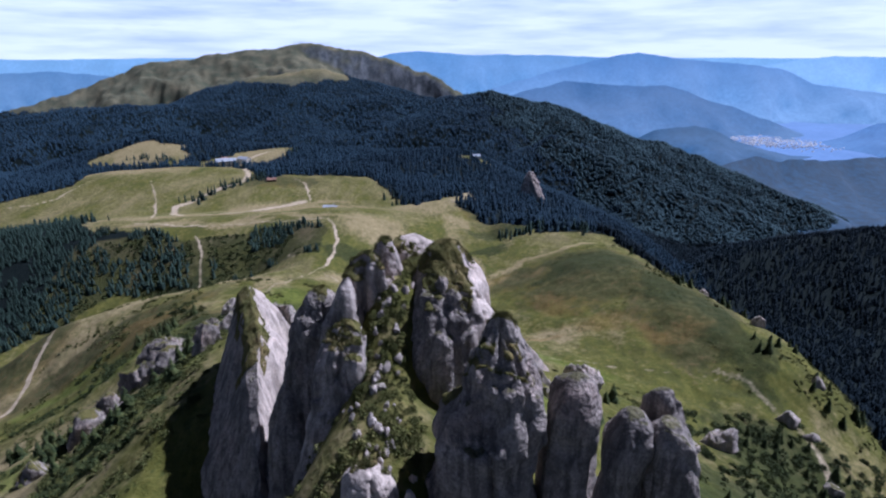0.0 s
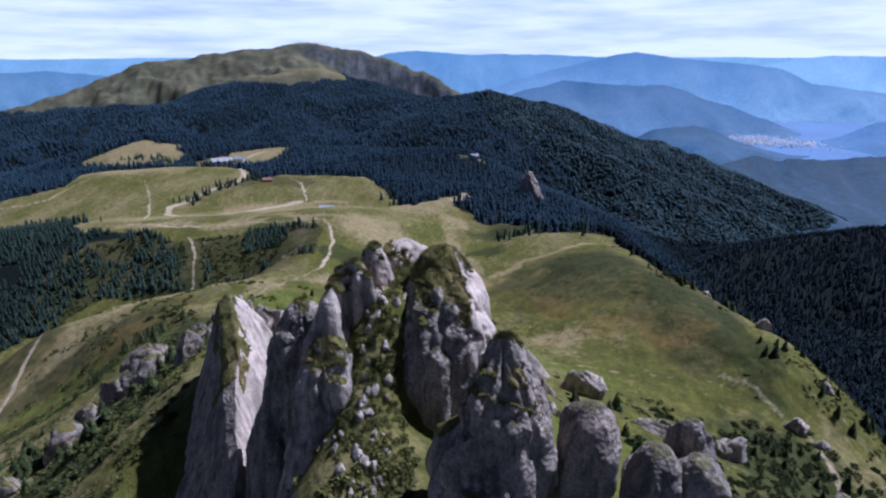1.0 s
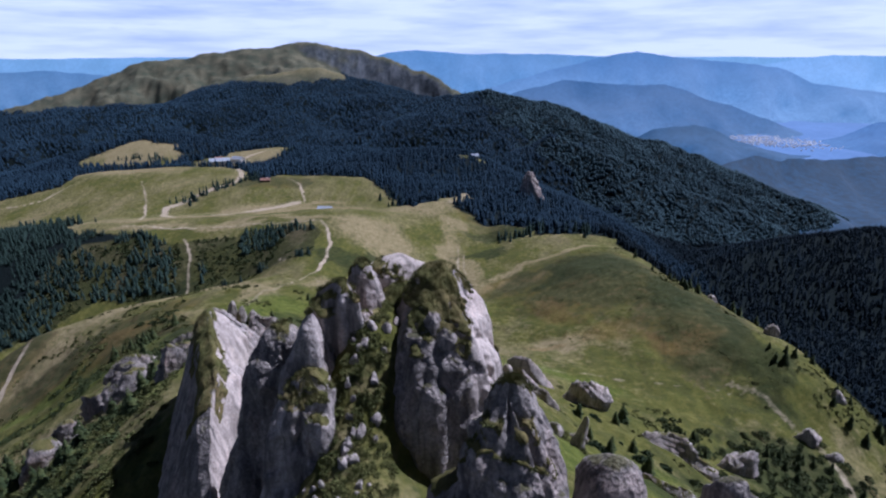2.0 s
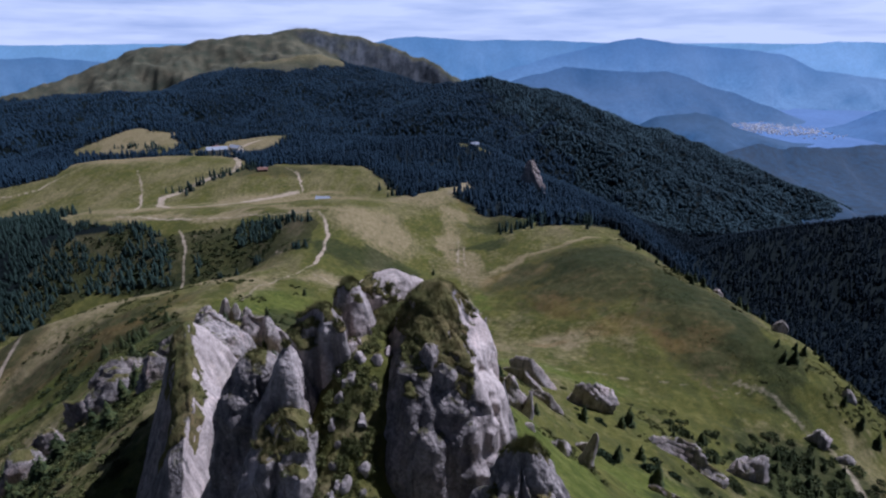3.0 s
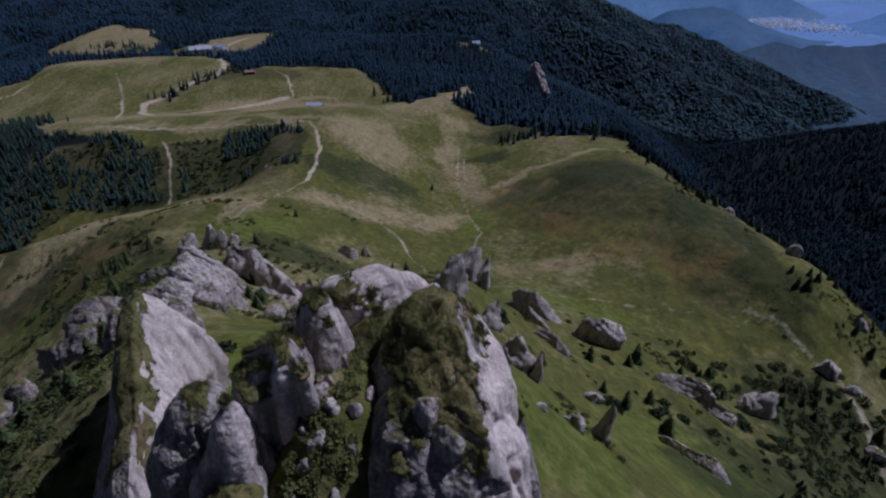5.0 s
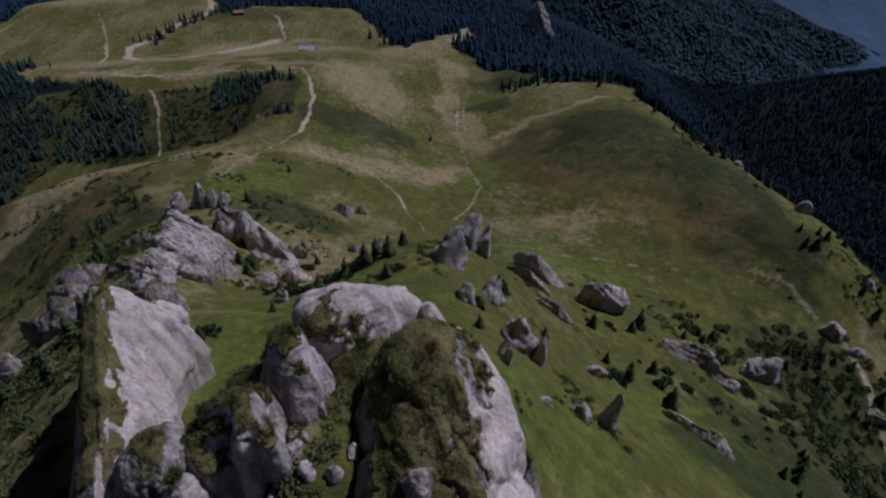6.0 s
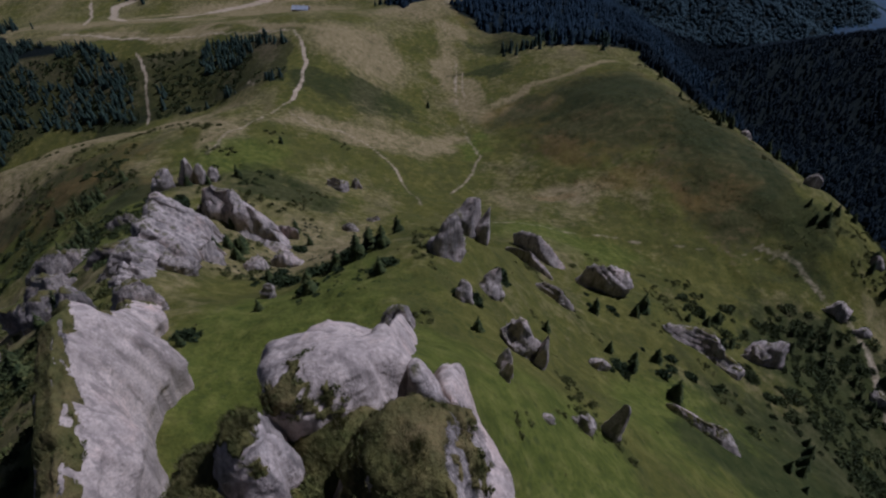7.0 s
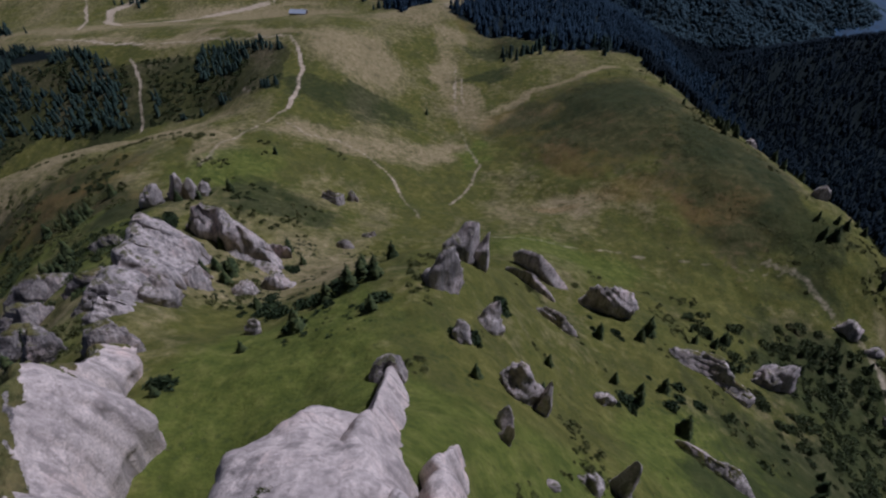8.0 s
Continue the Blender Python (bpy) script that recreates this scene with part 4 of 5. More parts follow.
tower("fin", "", [(56, 8.6, 73.5, 3.4, 3.6, 0), (70, 8.2, 74, 2.2, 3.0, 0), (77, 7.9, 74, 1.6, 2.4, 0), (81, 7.6, 74.2, 1.1, 1.8, 0), (83.6, 7.3, 74.4, 0.5, 0.9, 0)], 145, turf=0.8, parent=c_tower, rough=0.5, flutes=0.5, crack=0.4, around=60, up=60)
tower("shoulder", "", [(70, -4.6, 78.9, 5.4, 5, 0), (84, -4.6, 78.8, 5.0, 4.6, 0), (87, -4.4, 78.8, 4.6, 4.2, 0), (88.6, -4.3, 78.8, 3.9, 3.6, 0), (89.3, -4.2, 78.8, 2.8, 2.6, 0)], 13, turf=0.35, parent=c_tower, rough=0.5, flutes=0.3, crack=0.2, swell=0.4)
# sunlight on its eastern side is put into the colour, with paler slab rock
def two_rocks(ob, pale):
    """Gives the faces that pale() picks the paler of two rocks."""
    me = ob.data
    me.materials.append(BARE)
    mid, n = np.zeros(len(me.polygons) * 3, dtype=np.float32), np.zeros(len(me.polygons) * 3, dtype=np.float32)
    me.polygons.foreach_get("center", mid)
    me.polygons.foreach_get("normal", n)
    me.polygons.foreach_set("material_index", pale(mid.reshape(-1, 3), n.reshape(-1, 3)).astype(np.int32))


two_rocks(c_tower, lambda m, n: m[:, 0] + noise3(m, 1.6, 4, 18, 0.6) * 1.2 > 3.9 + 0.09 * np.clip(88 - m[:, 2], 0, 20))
# east group
tower("rock_tower", "tall grey rock tower with a pointed mossy top", [(44, 4.6, 51, 7.5, 6.5, 0), (66, 4.6, 51, 6.4, 5.6, 0), (76, 4.9, 51, 6.0, 5.2, 0), (83, 5.6, 51, 5.5, 4.8, 0), (87.5, 6.1, 51.3, 4.3, 3.8, 0), (91, 6.1, 51.8, 2.6, 2.6, 0), (93.6, 6.0, 52.2, 0.9, 1.0, 0)], 21, turf=0.6, around=150, up=150, ledges=[(90.2, 0.8, -70, 50), (87.6, 0.7, -110, 35), (81.4, 0.8, -112, 26), (86.0, 0.5, -30, 30)])
tower("rock_pillar", "slim grey rock pillar with a rounded top", [(40, 14.6, 50.5, 4, 4, 0), (66, 14.4, 50.5, 3.5, 3.6, 0), (78, 14.5, 50.5, 3.1, 3.3, 0), (84.5, 14.6, 50.5, 2.8, 2.9, 0), (86.6, 14.6, 50.5, 2.2, 2.3, 0)], 31, turf=None, rough=0.5, flutes=0.4, crack=0.3, square=3.0)
tower("rock_pillar", "slim grey rock pillar with a knobbly top", [(40, 17.6, 47, 3.4, 4, 0), (66, 18.3, 47.2, 2.7, 3.2, 0), (77, 19.0, 47.5, 2.4, 2.8, 0), (82.6, 19.5, 47.5, 2.1, 2.4, 0), (84.2, 19.7, 47.5, 1.6, 1.9, 0), (85.3, 19.8, 47.6, 0.8, 1.0, 0)], 41, turf=None, rough=0.5, flutes=0.35, crack=0.25, square=3.0)
twin = tower("rock_pillar", "grey rock pillar with a cracked twin top", [(40, 25.0, 45.6, 6.4, 5, 0), (62, 24.9, 46, 4.4, 4.0, 0), (74, 24.4, 46.4, 3.1, 3.3, 0), (80.5, 23.8, 46.4, 2.4, 2.7, 0), (83.2, 23.5, 46.4, 1.8, 2.0, 0), (84.8, 23.3, 46.5, 0.8, 0.9, 0)], 51, turf=None, rough=0.6, flutes=0.5, crack=0.5)
tower("knob", "", [(76, 24.6, 50, 2.8, 2.6, 0), (83, 24.2, 50, 2.6, 2.3, 0), (85.5, 23.8, 50, 2.2, 1.8, 10), (86.4, 23.6, 50, 1.6, 1.2, 10)], 55, turf=None, parent=twin, rough=0.7, around=48, up=40)
# west group
tower("rock_tower", "grey rock tower with a mossy ledge", [(40, -15, 61.5, 8.5, 7, 0), (66, -14.2, 62.6, 5.4, 5.0, 0), (76, -13.7, 63.3, 4.0, 4.1, 0), (82, -13.5, 63.8, 3.4, 3.8, 0), (84.6, -13.3, 64.4, 2.9, 3.4, 0), (85.3, -13.1, 65, 2.3, 3.0, 0)], 61, mat=CRAG, turf=0.62, rough=0.6, crack=0.5, ledges=[(83.4, 0.9, -80, 60), (79.2, 0.8, -75, 30), (75.5, 1.2, -110, 40)])
tower("rock_spire", "pointed grey rock spire on a ledge", [(76, -13.8, 68.5, 3.6, 3.4, 0), (85, -13.6, 68.4, 2.8, 2.6, 0), (88.4, -13.5, 68.5, 1.9, 1.9, 0), (90.4, -13.3, 68.6, 1.0, 1.1, 0), (91.7, -13.2, 68.6, 0.35, 0.4, 0)], 71, mat=CRAG, turf=0.86, rough=0.5, crack=0.4)
tower("rock_pillar", "dark grey rock pillar with a rounded top", [(36, -22.5, 70, 8.5, 8, 0), (66, -21, 71.6, 6.2, 5.8, 0), (78, -19.6, 73, 4.2, 4.2, 0), (84, -18.5, 73.4, 3.0, 3.2, 0), (86.8, -17.9, 73.5, 1.9, 2.0, 0)], 81, turf=0.85)
tower("rock_tower", "blocky grey rock head with a mossy crown", [(70, -11.2, 73.6, 3.8, 3.8, 0), (84, -11.0, 72.8, 3.2, 3.1, 0), (90, -10.9, 72, 3.0, 2.8, 0), (92.4, -10.7, 71.8, 2.4, 2.3, 0), (93.2, -10.6, 71.7, 1.6, 1.6, 0)], 91, mat=CRAG, turf=0.58, rough=0.6, crack=0.6, ledges=[(91.2, 1.0, -130, 60)])
tower("rock_tower", "narrow pale rock rib beside a bushy gully", [(74, -8.9, 75.8, 3.3, 3.4, 0), (86, -8.8, 76, 3.0, 3.1, 0), (90.5, -8.6, 76.2, 2.6, 2.7, 0), (93, -8.5, 76.5, 2.0, 2.0, 0), (94, -8.5, 76.6, 1.2, 1.3, 0)], 101, mat=CRAG, turf=0.7, rough=0.6, crack=0.6, square=3.4, cuts=24)
tower("rock_shoulder", "low turf-covered rock shoulder between the towers", [(70, -10.6, 77.5, 4.6, 4.4, 0), (84, -10.6, 77.5, 4.3, 4.0, 0), (87.5, -10.5, 77.5, 3.8, 3.6, 0), (89, -10.4, 77.5, 3.0, 2.9, 0), (89.6, -10.4, 77.5, 2.0, 2.0, 0)], 105, mat=CRAG, turf=0.4, rough=0.6, crack=0.3, swell=0.5)
# pale dome and the rib that falls north from it
dome = tower("rock_dome", "broad pale rock dome behind the turf saddle", [(52, -4.5, 92, 7, 10, 20), (72, -4.3, 89.5, 5.6, 7.5, 25), (82, -4.6, 86, 5.6, 9.2, 28), (87, -5.1, 84.8, 5.3, 7.0, 30), (90, -5.2, 83.4, 4.8, 4.0, 32), (91.6, -5.3, 82.5, 4.0, 2.6, 33), (92.5, -5.2, 82.1, 3.2, 1.6, 33)], 111, mat=BARE, turf=lambda m, n: (np.hypot((m[:, 0] + 7.9) / 1.9, (m[:, 1] - 79.9) / 1.5) + noise3(m, 0.9, 4, 112, 0.75) * 1.5 < 0.8) & (n[:, 2] > 0.2), rough=0.3, crack=0.25, shelf=0.05, swell=0.5, flutes=0.8, cuts=3)
v, f = fin_grid([(-4.4, 83, 88.2, 4, 78, 4, 78), (-3.9, 86, 88.8, 5, 77, 5.4, 77), (-3.2, 89, 87.6, 5.2, 75, 5.2, 75), (-3.2, 94, 83, 4.6, 71, 4.4, 71), (-3.3, 100, 76.6, 3.6, 67, 3.4, 67), (-3.4, 107, 70, 2.4, 61, 2.6, 61), (-3.8, 113, 63.5, 2, 56, 2.2, 56), (-4, 117, 59, 1.5, 54, 1.5, 54)], 115, 0.6, across=36)
rock_thing("rib", "", v, f, BARE, None, 115, parent=dome)
v, f = fin_grid([(2.2, 78, 85.5, 3, 78, 3, 76), (2.2, 83, 85.6, 3, 77, 3, 75), (2.3, 86.5, 84.8, 3, 76, 3, 74), (2.6, 90, 82, 2.6, 73, 2.8, 71), (3.1, 94, 77, 2, 69, 2.2, 67), (3.6, 98, 71, 1.4, 65, 1.6, 64)], 118, 0.5, across=40, step=0.3, wander=0.6, facets=0.5)
rock_thing("rib", "", v, f, BARE, 0.9, 118, parent=dome)
tower("buttress", "", [(60, 1.6, 83, 4.5, 4.2, 0), (80, 1.2, 83, 3.2, 3.2, 0), (86, 0.9, 83, 2.0, 2.4, 0), (89, 0.6, 83, 1.3, 1.7, 0), (90.6, 0.3, 83.2, 0.7, 1.0, 0)], 119, mat=CRAG, turf=None, parent=dome, rough=0.4, crack=0.3)
v, f = boulder_grid(5.2, 3.8, 2.8, 117)
rock_thing("knob", "", v + np.array([-3.9, 114.5, 60.6]), f, ROCK, None, 117, parent=dome)
# great slab in the west
SLAB = [(-27.5, 62, 46, 6, 38, 2.5, 38), (-28.5, 70, 61, 8, 42, 2.2, 50), (-29.8, 76, 68, 13, 43, 2.2, 56), (-31.2, 82, 72.2, 15, 44, 2.6, 60), (-32.2, 85.5, 73.6, 15, 44, 3.4, 65), (-32.9, 87.5, 74.1, 15, 44, 4.8, 67.5), (-34.6, 91, 75, 15, 44, 5.2, 66), (-35.6, 94, 75.5, 14, 44, 4.0, 63),
        (-36.4, 96, 75.9, 14, 44, 3.6, 61), (-38, 99, 76.4, 13, 45, 5.0, 61.5), (-39.6, 102.6, 76.2, 12, 46, 7.4, 61), (-41.3, 105.8, 74.4, 11, 46, 8.8, 59), (-42.8, 108.6, 70.6, 9, 46, 5.2, 58.5), (-44, 112, 66, 9, 46, 3.0, 57.5), (-45, 115, 62.5, 8, 46, 2.2, 56), (-47, 121, 58, 8, 46, 4.5, 54), (-49, 128, 54, 6, 46, 3, 50)]
v, f = fin_grid(SLAB, 121, 0.3, across=140, step=0.33, shelves=0.2, brow=0.14, skirt=12, wander=0.8, bed=5.2)
SLAB_XY = np.array(SLAB)
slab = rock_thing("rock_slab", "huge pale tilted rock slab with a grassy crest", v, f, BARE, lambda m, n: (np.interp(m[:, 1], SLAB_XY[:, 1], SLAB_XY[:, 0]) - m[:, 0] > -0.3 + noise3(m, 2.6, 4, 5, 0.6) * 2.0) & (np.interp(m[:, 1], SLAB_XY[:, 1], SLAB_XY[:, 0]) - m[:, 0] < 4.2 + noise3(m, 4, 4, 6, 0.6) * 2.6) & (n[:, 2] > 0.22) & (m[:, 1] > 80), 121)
# shade of the west side is put into its colour, with darker tower rock
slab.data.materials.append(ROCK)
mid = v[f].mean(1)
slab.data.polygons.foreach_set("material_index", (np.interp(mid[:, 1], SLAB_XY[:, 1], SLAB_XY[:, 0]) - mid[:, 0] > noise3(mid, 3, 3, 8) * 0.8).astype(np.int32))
# south foot
pin = tower("rock_pinnacle", "small pale rock pinnacle with a mossy side", [(48, -8.8, 48.5, 6, 5, 0), (66, -8.6, 48.3, 4.2, 3.6, 0), (73, -8.5, 48.2, 3.2, 2.8, 0), (76.6, -8.4, 48, 2.2, 2.0, 0), (77.6, -8.4, 48, 1.5, 1.4, 0)], 131, mat=BARE, turf=0.9)
tower("tooth", "", [(60, -3.4, 45.6, 3, 3, 0), (72, -3.4, 45.6, 1.6, 1.8, 0), (75.5, -3.5, 45.7, 0.8, 0.9, 0), (77, -3.6, 45.7, 0.3, 0.4, 0)], 135, mat=BARE, turf=None, parent=pin, around=40, up=40)

# pale stones in the gully between the towers
gully = np.random.default_rng(77)
for k in range(80):
    y = gully.uniform(50, 78)
    w = gully.uniform(0.4, 1.15)
    boulder("boulder", "pale stone half sunk among shrubs in the steep gully", -8.8 + 0.22 * max(0, 62 - y) + gully.normal() * 1.7, y, w, w * 0.8, w * 0.8, gully.uniform(0, 180), 500 + k, 10, CRAG, None, "gully stones", 0.05)

# boulders and crags: (x, y, width, depth, height, turn)
EAST_CRAGS = [(8, 166, 8, 6, 15, 20), (12, 165, 4.5, 4, 13, 30), (3, 146, 8, 5, 11, 25), (12, 140, 5, 4, 6.5, 30), (6, 129, 4, 3, 4.5, 40), (35, 197, 17, 4, 8, -40), (30, 187, 13, 3, 6, -40), (33, 166, 10, 4, 5.5, -35), (54, 184, 13, 9, 9.5, -10), (14, 121, 7, 6, 6, 10)]
EAST_FINS = [(18.5, 119, 2.6, 4, 8.5, 15), (10.5, 108, 1.8, 3, 4.5, 20), (10.5, 104.5, 1.6, 2, 3.4, 20), (37, 137, 4.6, 3, 3, 10), (80, 165, 18, 8, 8, -25), (101, 168, 8.5, 6, 7, 0), (84, 160, 10, 5, 4, -20), (60, 125, 14, 4, 4.2, -40), (28, 107, 2.6, 3.4, 7.5, 12), (23, 105.5, 3, 3, 4.4, 0), (16, 101, 1.8, 1.5, 1.4, 0), (104, 170, 10, 7, 11, 10)]
WEST_CRAGS = [(-32, 137, 3.6, 3, 4.2, 0), (-47, 171, 6.5, 4, 4.5, 20), (-43, 180, 9, 5, 5, 10), (-57, 166, 9, 6, 7, 35), (-62, 143, 10, 6, 7, 30), (-55, 148, 9, 6, 7, 20), (-57, 137, 6, 5, 5, 40), (-98, 227, 5, 7, 10, -30), (-93, 236, 5, 8, 13, -30), (-89, 238, 4, 6, 11, -35), (-86, 242, 4, 5, 8, -30), (-48, 202, 7, 5, 6, -20)]
WEST_STONES = [(-49, 126, 7, 6, 8, 20), (-88, 150, 13, 8, 10, 40), (-89, 188, 9, 6, 5, 0), (-42, 260, 9, 6, 6, 0), (-35, 266, 6, 4, 5, 0), (-31, 217, 6, 3, 3, 0), (-23, 228, 4, 3, 2.5, 0), (-98, 153, 10, 7, 8, 40), (-97, 169, 14, 7, 8, 35), (-104, 134, 12, 8, 8, 40), (-99, 138, 8, 6, 7, 20), (-62, 127, 8, 6, 7, 30), (-80, 142, 8, 5, 5, 40), (-76, 160, 8, 5, 6, 40), (-112, 122, 9, 6, 5, 30)]
EDGE_STONES = [(172, 268, 7, 5, 7, 10), (150, 200, 9, 6, 6, 20), (156, 192, 6, 4, 4, 0), (172, 330, 6, 5, 5, 0), (148, 166, 7, 5, 5, 0), (176, 222, 6, 4, 5, 0)]
for stones, label, group, base, lean in ((EAST_CRAGS, "grey weathered crag on the grassy eastern slope", "eastern crags", 200, 12), (EAST_FINS, "grey rock fin standing out of the grass", "eastern fins", 240, 14),
                                   (WEST_CRAGS, "pale jagged crag on the western crest", "western crags", 280, 16), (WEST_STONES, "grey boulder half sunk in grass and shrubs", "western boulders", 320, 8), (EDGE_STONES, "pale outcrop at the eastern meadow edge", "edge outcrops", 360, 0)):
    for k, (x, y, w, d, h, turn) in enumerate(stones):
        # darker rock on the western boulders stands in for the shade they lie in
        boulder("crag" if "crag" in label else "boulder" if "boulder" in label else "rock_fin" if "fin" in label else "outcrop", label, x, y, w, d, h, turn, base + k, lean, ROCK if base == 320 else CRAG, 0.7 if base == 320 else 0.86, group)
for crest, seed, rough in (([(-59, 140, 48, 5, 43, 4, 43), (-63, 150, 46.5, 7, 36, 7, 37), (-67, 161, 42, 8, 31, 10, 28), (-70.5, 172, 39, 8, 27, 13, 21), (-74, 183, 36, 8, 22, 14, 15), (-77, 191, 28, 6, 19, 9, 14), (-79, 198, 19, 3, 15, 4, 14)], 381, 0.8),
                           ([(-74, 204, 17, 4, 13, 3, 14), (-68, 204, 26, 7, 11, 6, 12), (-61, 201, 25.5, 7, 9, 8, 9), (-54, 197, 20, 7, 7, 8, 7), (-49, 194, 15, 5, 6, 6, 7), (-45, 191, 9, 3, 6, 3, 8)], 385, 0.8)):
    v, f = fin_grid(crest, seed, rough, across=90, step=0.36, shelves=0.5, wander=1.6, bed=6.0, facets=1.8)
    rock_thing("crag", "broad pale crag of tilted rock slabs on the western crest", v, f, CRAG, 0.92, seed, group="western crags")
# far tooth of rock in the woods
tower("rock_tooth", "pale rock tooth rising out of the forest", [(-115, 132, 792, 24, 16, 0), (-88, 131, 792, 20, 14, 0), (-70, 130, 792, 15, 11, 0), (-55, 129, 792, 10, 8, 0), (-44, 129, 792, 5, 5, 0), (-41, 129, 792, 2.5, 3, 0)], 400, mat=BARE, turf=None, rough=2.2, flutes=2.5, crack=1.2)

# ------------------------------------------------------------ forests
def needle_material(name, a, b):
    m, nt, bsdf = material(name)
    pos = where(nt)
    isl = add(nt, "ShaderNodeNewGeometry").outputs["Random Per Island"]
    c = mix(nt, isl, a, b)
    c = mix(nt, ramp(nt, grain(nt, pos, 0.8, 3), [(0.35, 0.55), (0.65, 0.0)]), c, tuple(v * 0.5 for v in a))
    c = mix(nt, ramp(nt, grain(nt, pos, 120, 4), [(0.4, 0.0), (0.7, 0.5)]), c, tuple(v * 1.6 for v in b))
    nt.links.new(c, bsdf.inputs["Base Color"])
    bsdf.inputs["Roughness"].default_value = 0.95
    bsdf.inputs["Specular IOR Level"].default_value = 0.1
    return m


SPRUCE = needle_material("spruce_needles", (0.019, 0.035, 0.029), (0.031, 0.051, 0.038))
# distance haze is put into the next three base colours as blue
HAZED_SPRUCE = needle_material("hazed_spruce_needles", (0.012, 0.026, 0.041), (0.017, 0.034, 0.05))
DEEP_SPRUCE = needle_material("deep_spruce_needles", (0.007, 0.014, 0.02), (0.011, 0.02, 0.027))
HAZED_BEECH = needle_material("hazed_beech_leaves", (0.03, 0.054, 0.064), (0.04, 0.068, 0.076))


def cones(n_side, tiers):
    """A unit spruce of jagged tiers, wide at the foot: corners, triangles."""
    v, f = [], []
    for k in range(tiers):
        z0, z1 = 0.08 + 0.8 * k / tiers, min(1.0, 0.08 + 0.8 * (k + 1) / tiers + 0.3 / tiers + (0.12 if k == tiers - 1 else 0))
        r = 0.21 * (1 - 0.75 * k / tiers)
        base = len(v)
        for j in range(n_side):
            a = 2 * math.pi * (j + 0.5 * k) / n_side
            rr = r * (1.15 if j % 2 else 0.78)
            v.append((rr * math.cos(a), rr * math.sin(a), z0 - (0.03 if j % 2 else 0)))
        v.append((0, 0, z1))
        f += [(base + j, base + (j + 1) % n_side, base + n_side) for j in range(n_side)]
    return np.array(v), np.array(f)


def domes(n_side):
    """A unit round crown: corners, triangles."""
    v = [(0.5 * math.cos(2 * math.pi * j / n_side), 0.5 * math.sin(2 * math.pi * j / n_side), 0.1) for j in range(n_side)]
    v += [(0.4 * math.cos(2 * math.pi * (j + 0.5) / n_side), 0.4 * math.sin(2 * math.pi * (j + 0.5) / n_side), 0.62) for j in range(n_side)] + [(0, 0, 0.95)]
    f = []
    for j in range(n_side):
        k = (j + 1) % n_side
        f += [(j, k, n_side + j), (k, n_side + k, n_side + j), (n_side + j, n_side + k, 2 * n_side)]
    return np.array(v), np.array(f)


def scatter(name, label, category, unit, x, y, z, size, mat, rng, sink=0.3, widen=1.0):
    """One mesh of many alike plants, each turned, sized and bent a little by chance."""
    uv, uf = unit
    n, k = len(x), len(uv)
    a = rng.uniform(0, 2 * math.pi, n)
    w = size * rng.uniform(0.8, 1.25, n) * widen
    jit = 1 + rng.uniform(-0.18, 0.18, (n, k))
    px = (uv[None, :, 0] * np.cos(a)[:, None] - uv[None, :, 1] * np.sin(a)[:, None]) * w[:, None] * jit
    py = (uv[None, :, 0] * np.sin(a)[:, None] + uv[None, :, 1] * np.cos(a)[:, None]) * w[:, None] * jit
    pz = uv[None, :, 2] * size[:, None] * (1 + rng.uniform(-0.05, 0.05, (n, k)))
    v = np.stack([px + x[:, None], py + y[:, None], pz + z[:, None] - sink], -1).reshape(-1, 3)
    f = (uf[None] + (np.arange(n) * k)[:, None, None]).reshape(-1, 3)
    ob = new(name, mesh_of(name, v, f, mat, True))
    return tagged(ob, label, category, kind="stuff")


def stand(rng, x0, x1, y0, y1, spacing, keep):
    """Places at random in a rectangle, about one for each spacing squared, that keep() accepts."""
    n = int((x1 - x0) * (y1 - y0) / spacing ** 2)
    x, y = rng.uniform(x0, x1, n), rng.uniform(y0, y1, n)
    seen = np.abs(x) < 0.95 * y + 60
    x, y = x[seen], y[seen]
    z = height(x, y)
    ok = keep(x, y, z) & (rng.uniform(0, 1, len(x)) < 1)
    return x[ok], y[ok], z[ok]


def thin(x, y, z):
    """Forest, thinner among the shrubs beside the stream and where clearings open."""
    gaps = fbm(x, y, 38, 3, 91)
    near_stream = (x > -238) & (y < 480)
    return woods_at(x, y, z) & (gaps > np.where(near_stream, 0.02, np.where((x > -320) & (y < 490), -0.35, -0.85))) & ~((y < 480) & (line_distance(x, y, WAYS[3][2]) < 9))


rng = np.random.default_rng(4)
spruce_fine, spruce_plain, crown = cones(8, 4), cones(7, 2), domes(6)
fx, fy, fz = stand(rng, -560, -80, 330, 640, 3.3, thin)
scatter("forest", "dense dark green spruce forest on the slope above the stream", "forest", spruce_fine, fx, fy, fz, rng.uniform(3.5, 7.5, len(fx)), SPRUCE, rng, widen=1.25)
fx, fy, fz = stand(rng, 150, 420, 60, 560, 3.6, lambda x, y, z: woods_at(x, y, z) & (fbm(x, y, 30, 3, 93) > -0.7))
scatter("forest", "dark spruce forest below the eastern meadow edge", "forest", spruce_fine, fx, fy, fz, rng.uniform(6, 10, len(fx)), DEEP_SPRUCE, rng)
fx, fy, fz = stand(rng, -1150, 420, 480, 1250, 6.2, lambda x, y, z: woods_at(x, y, z) & ~((x < -80) & (y < 640) & (x > -560)) & ~((x > 150) & (y < 560)))
scatter("forest", "dark spruce forest behind the pastures", "forest", spruce_plain, fx, fy, fz, rng.uniform(8, 14, len(fx)), HAZED_SPRUCE, rng)
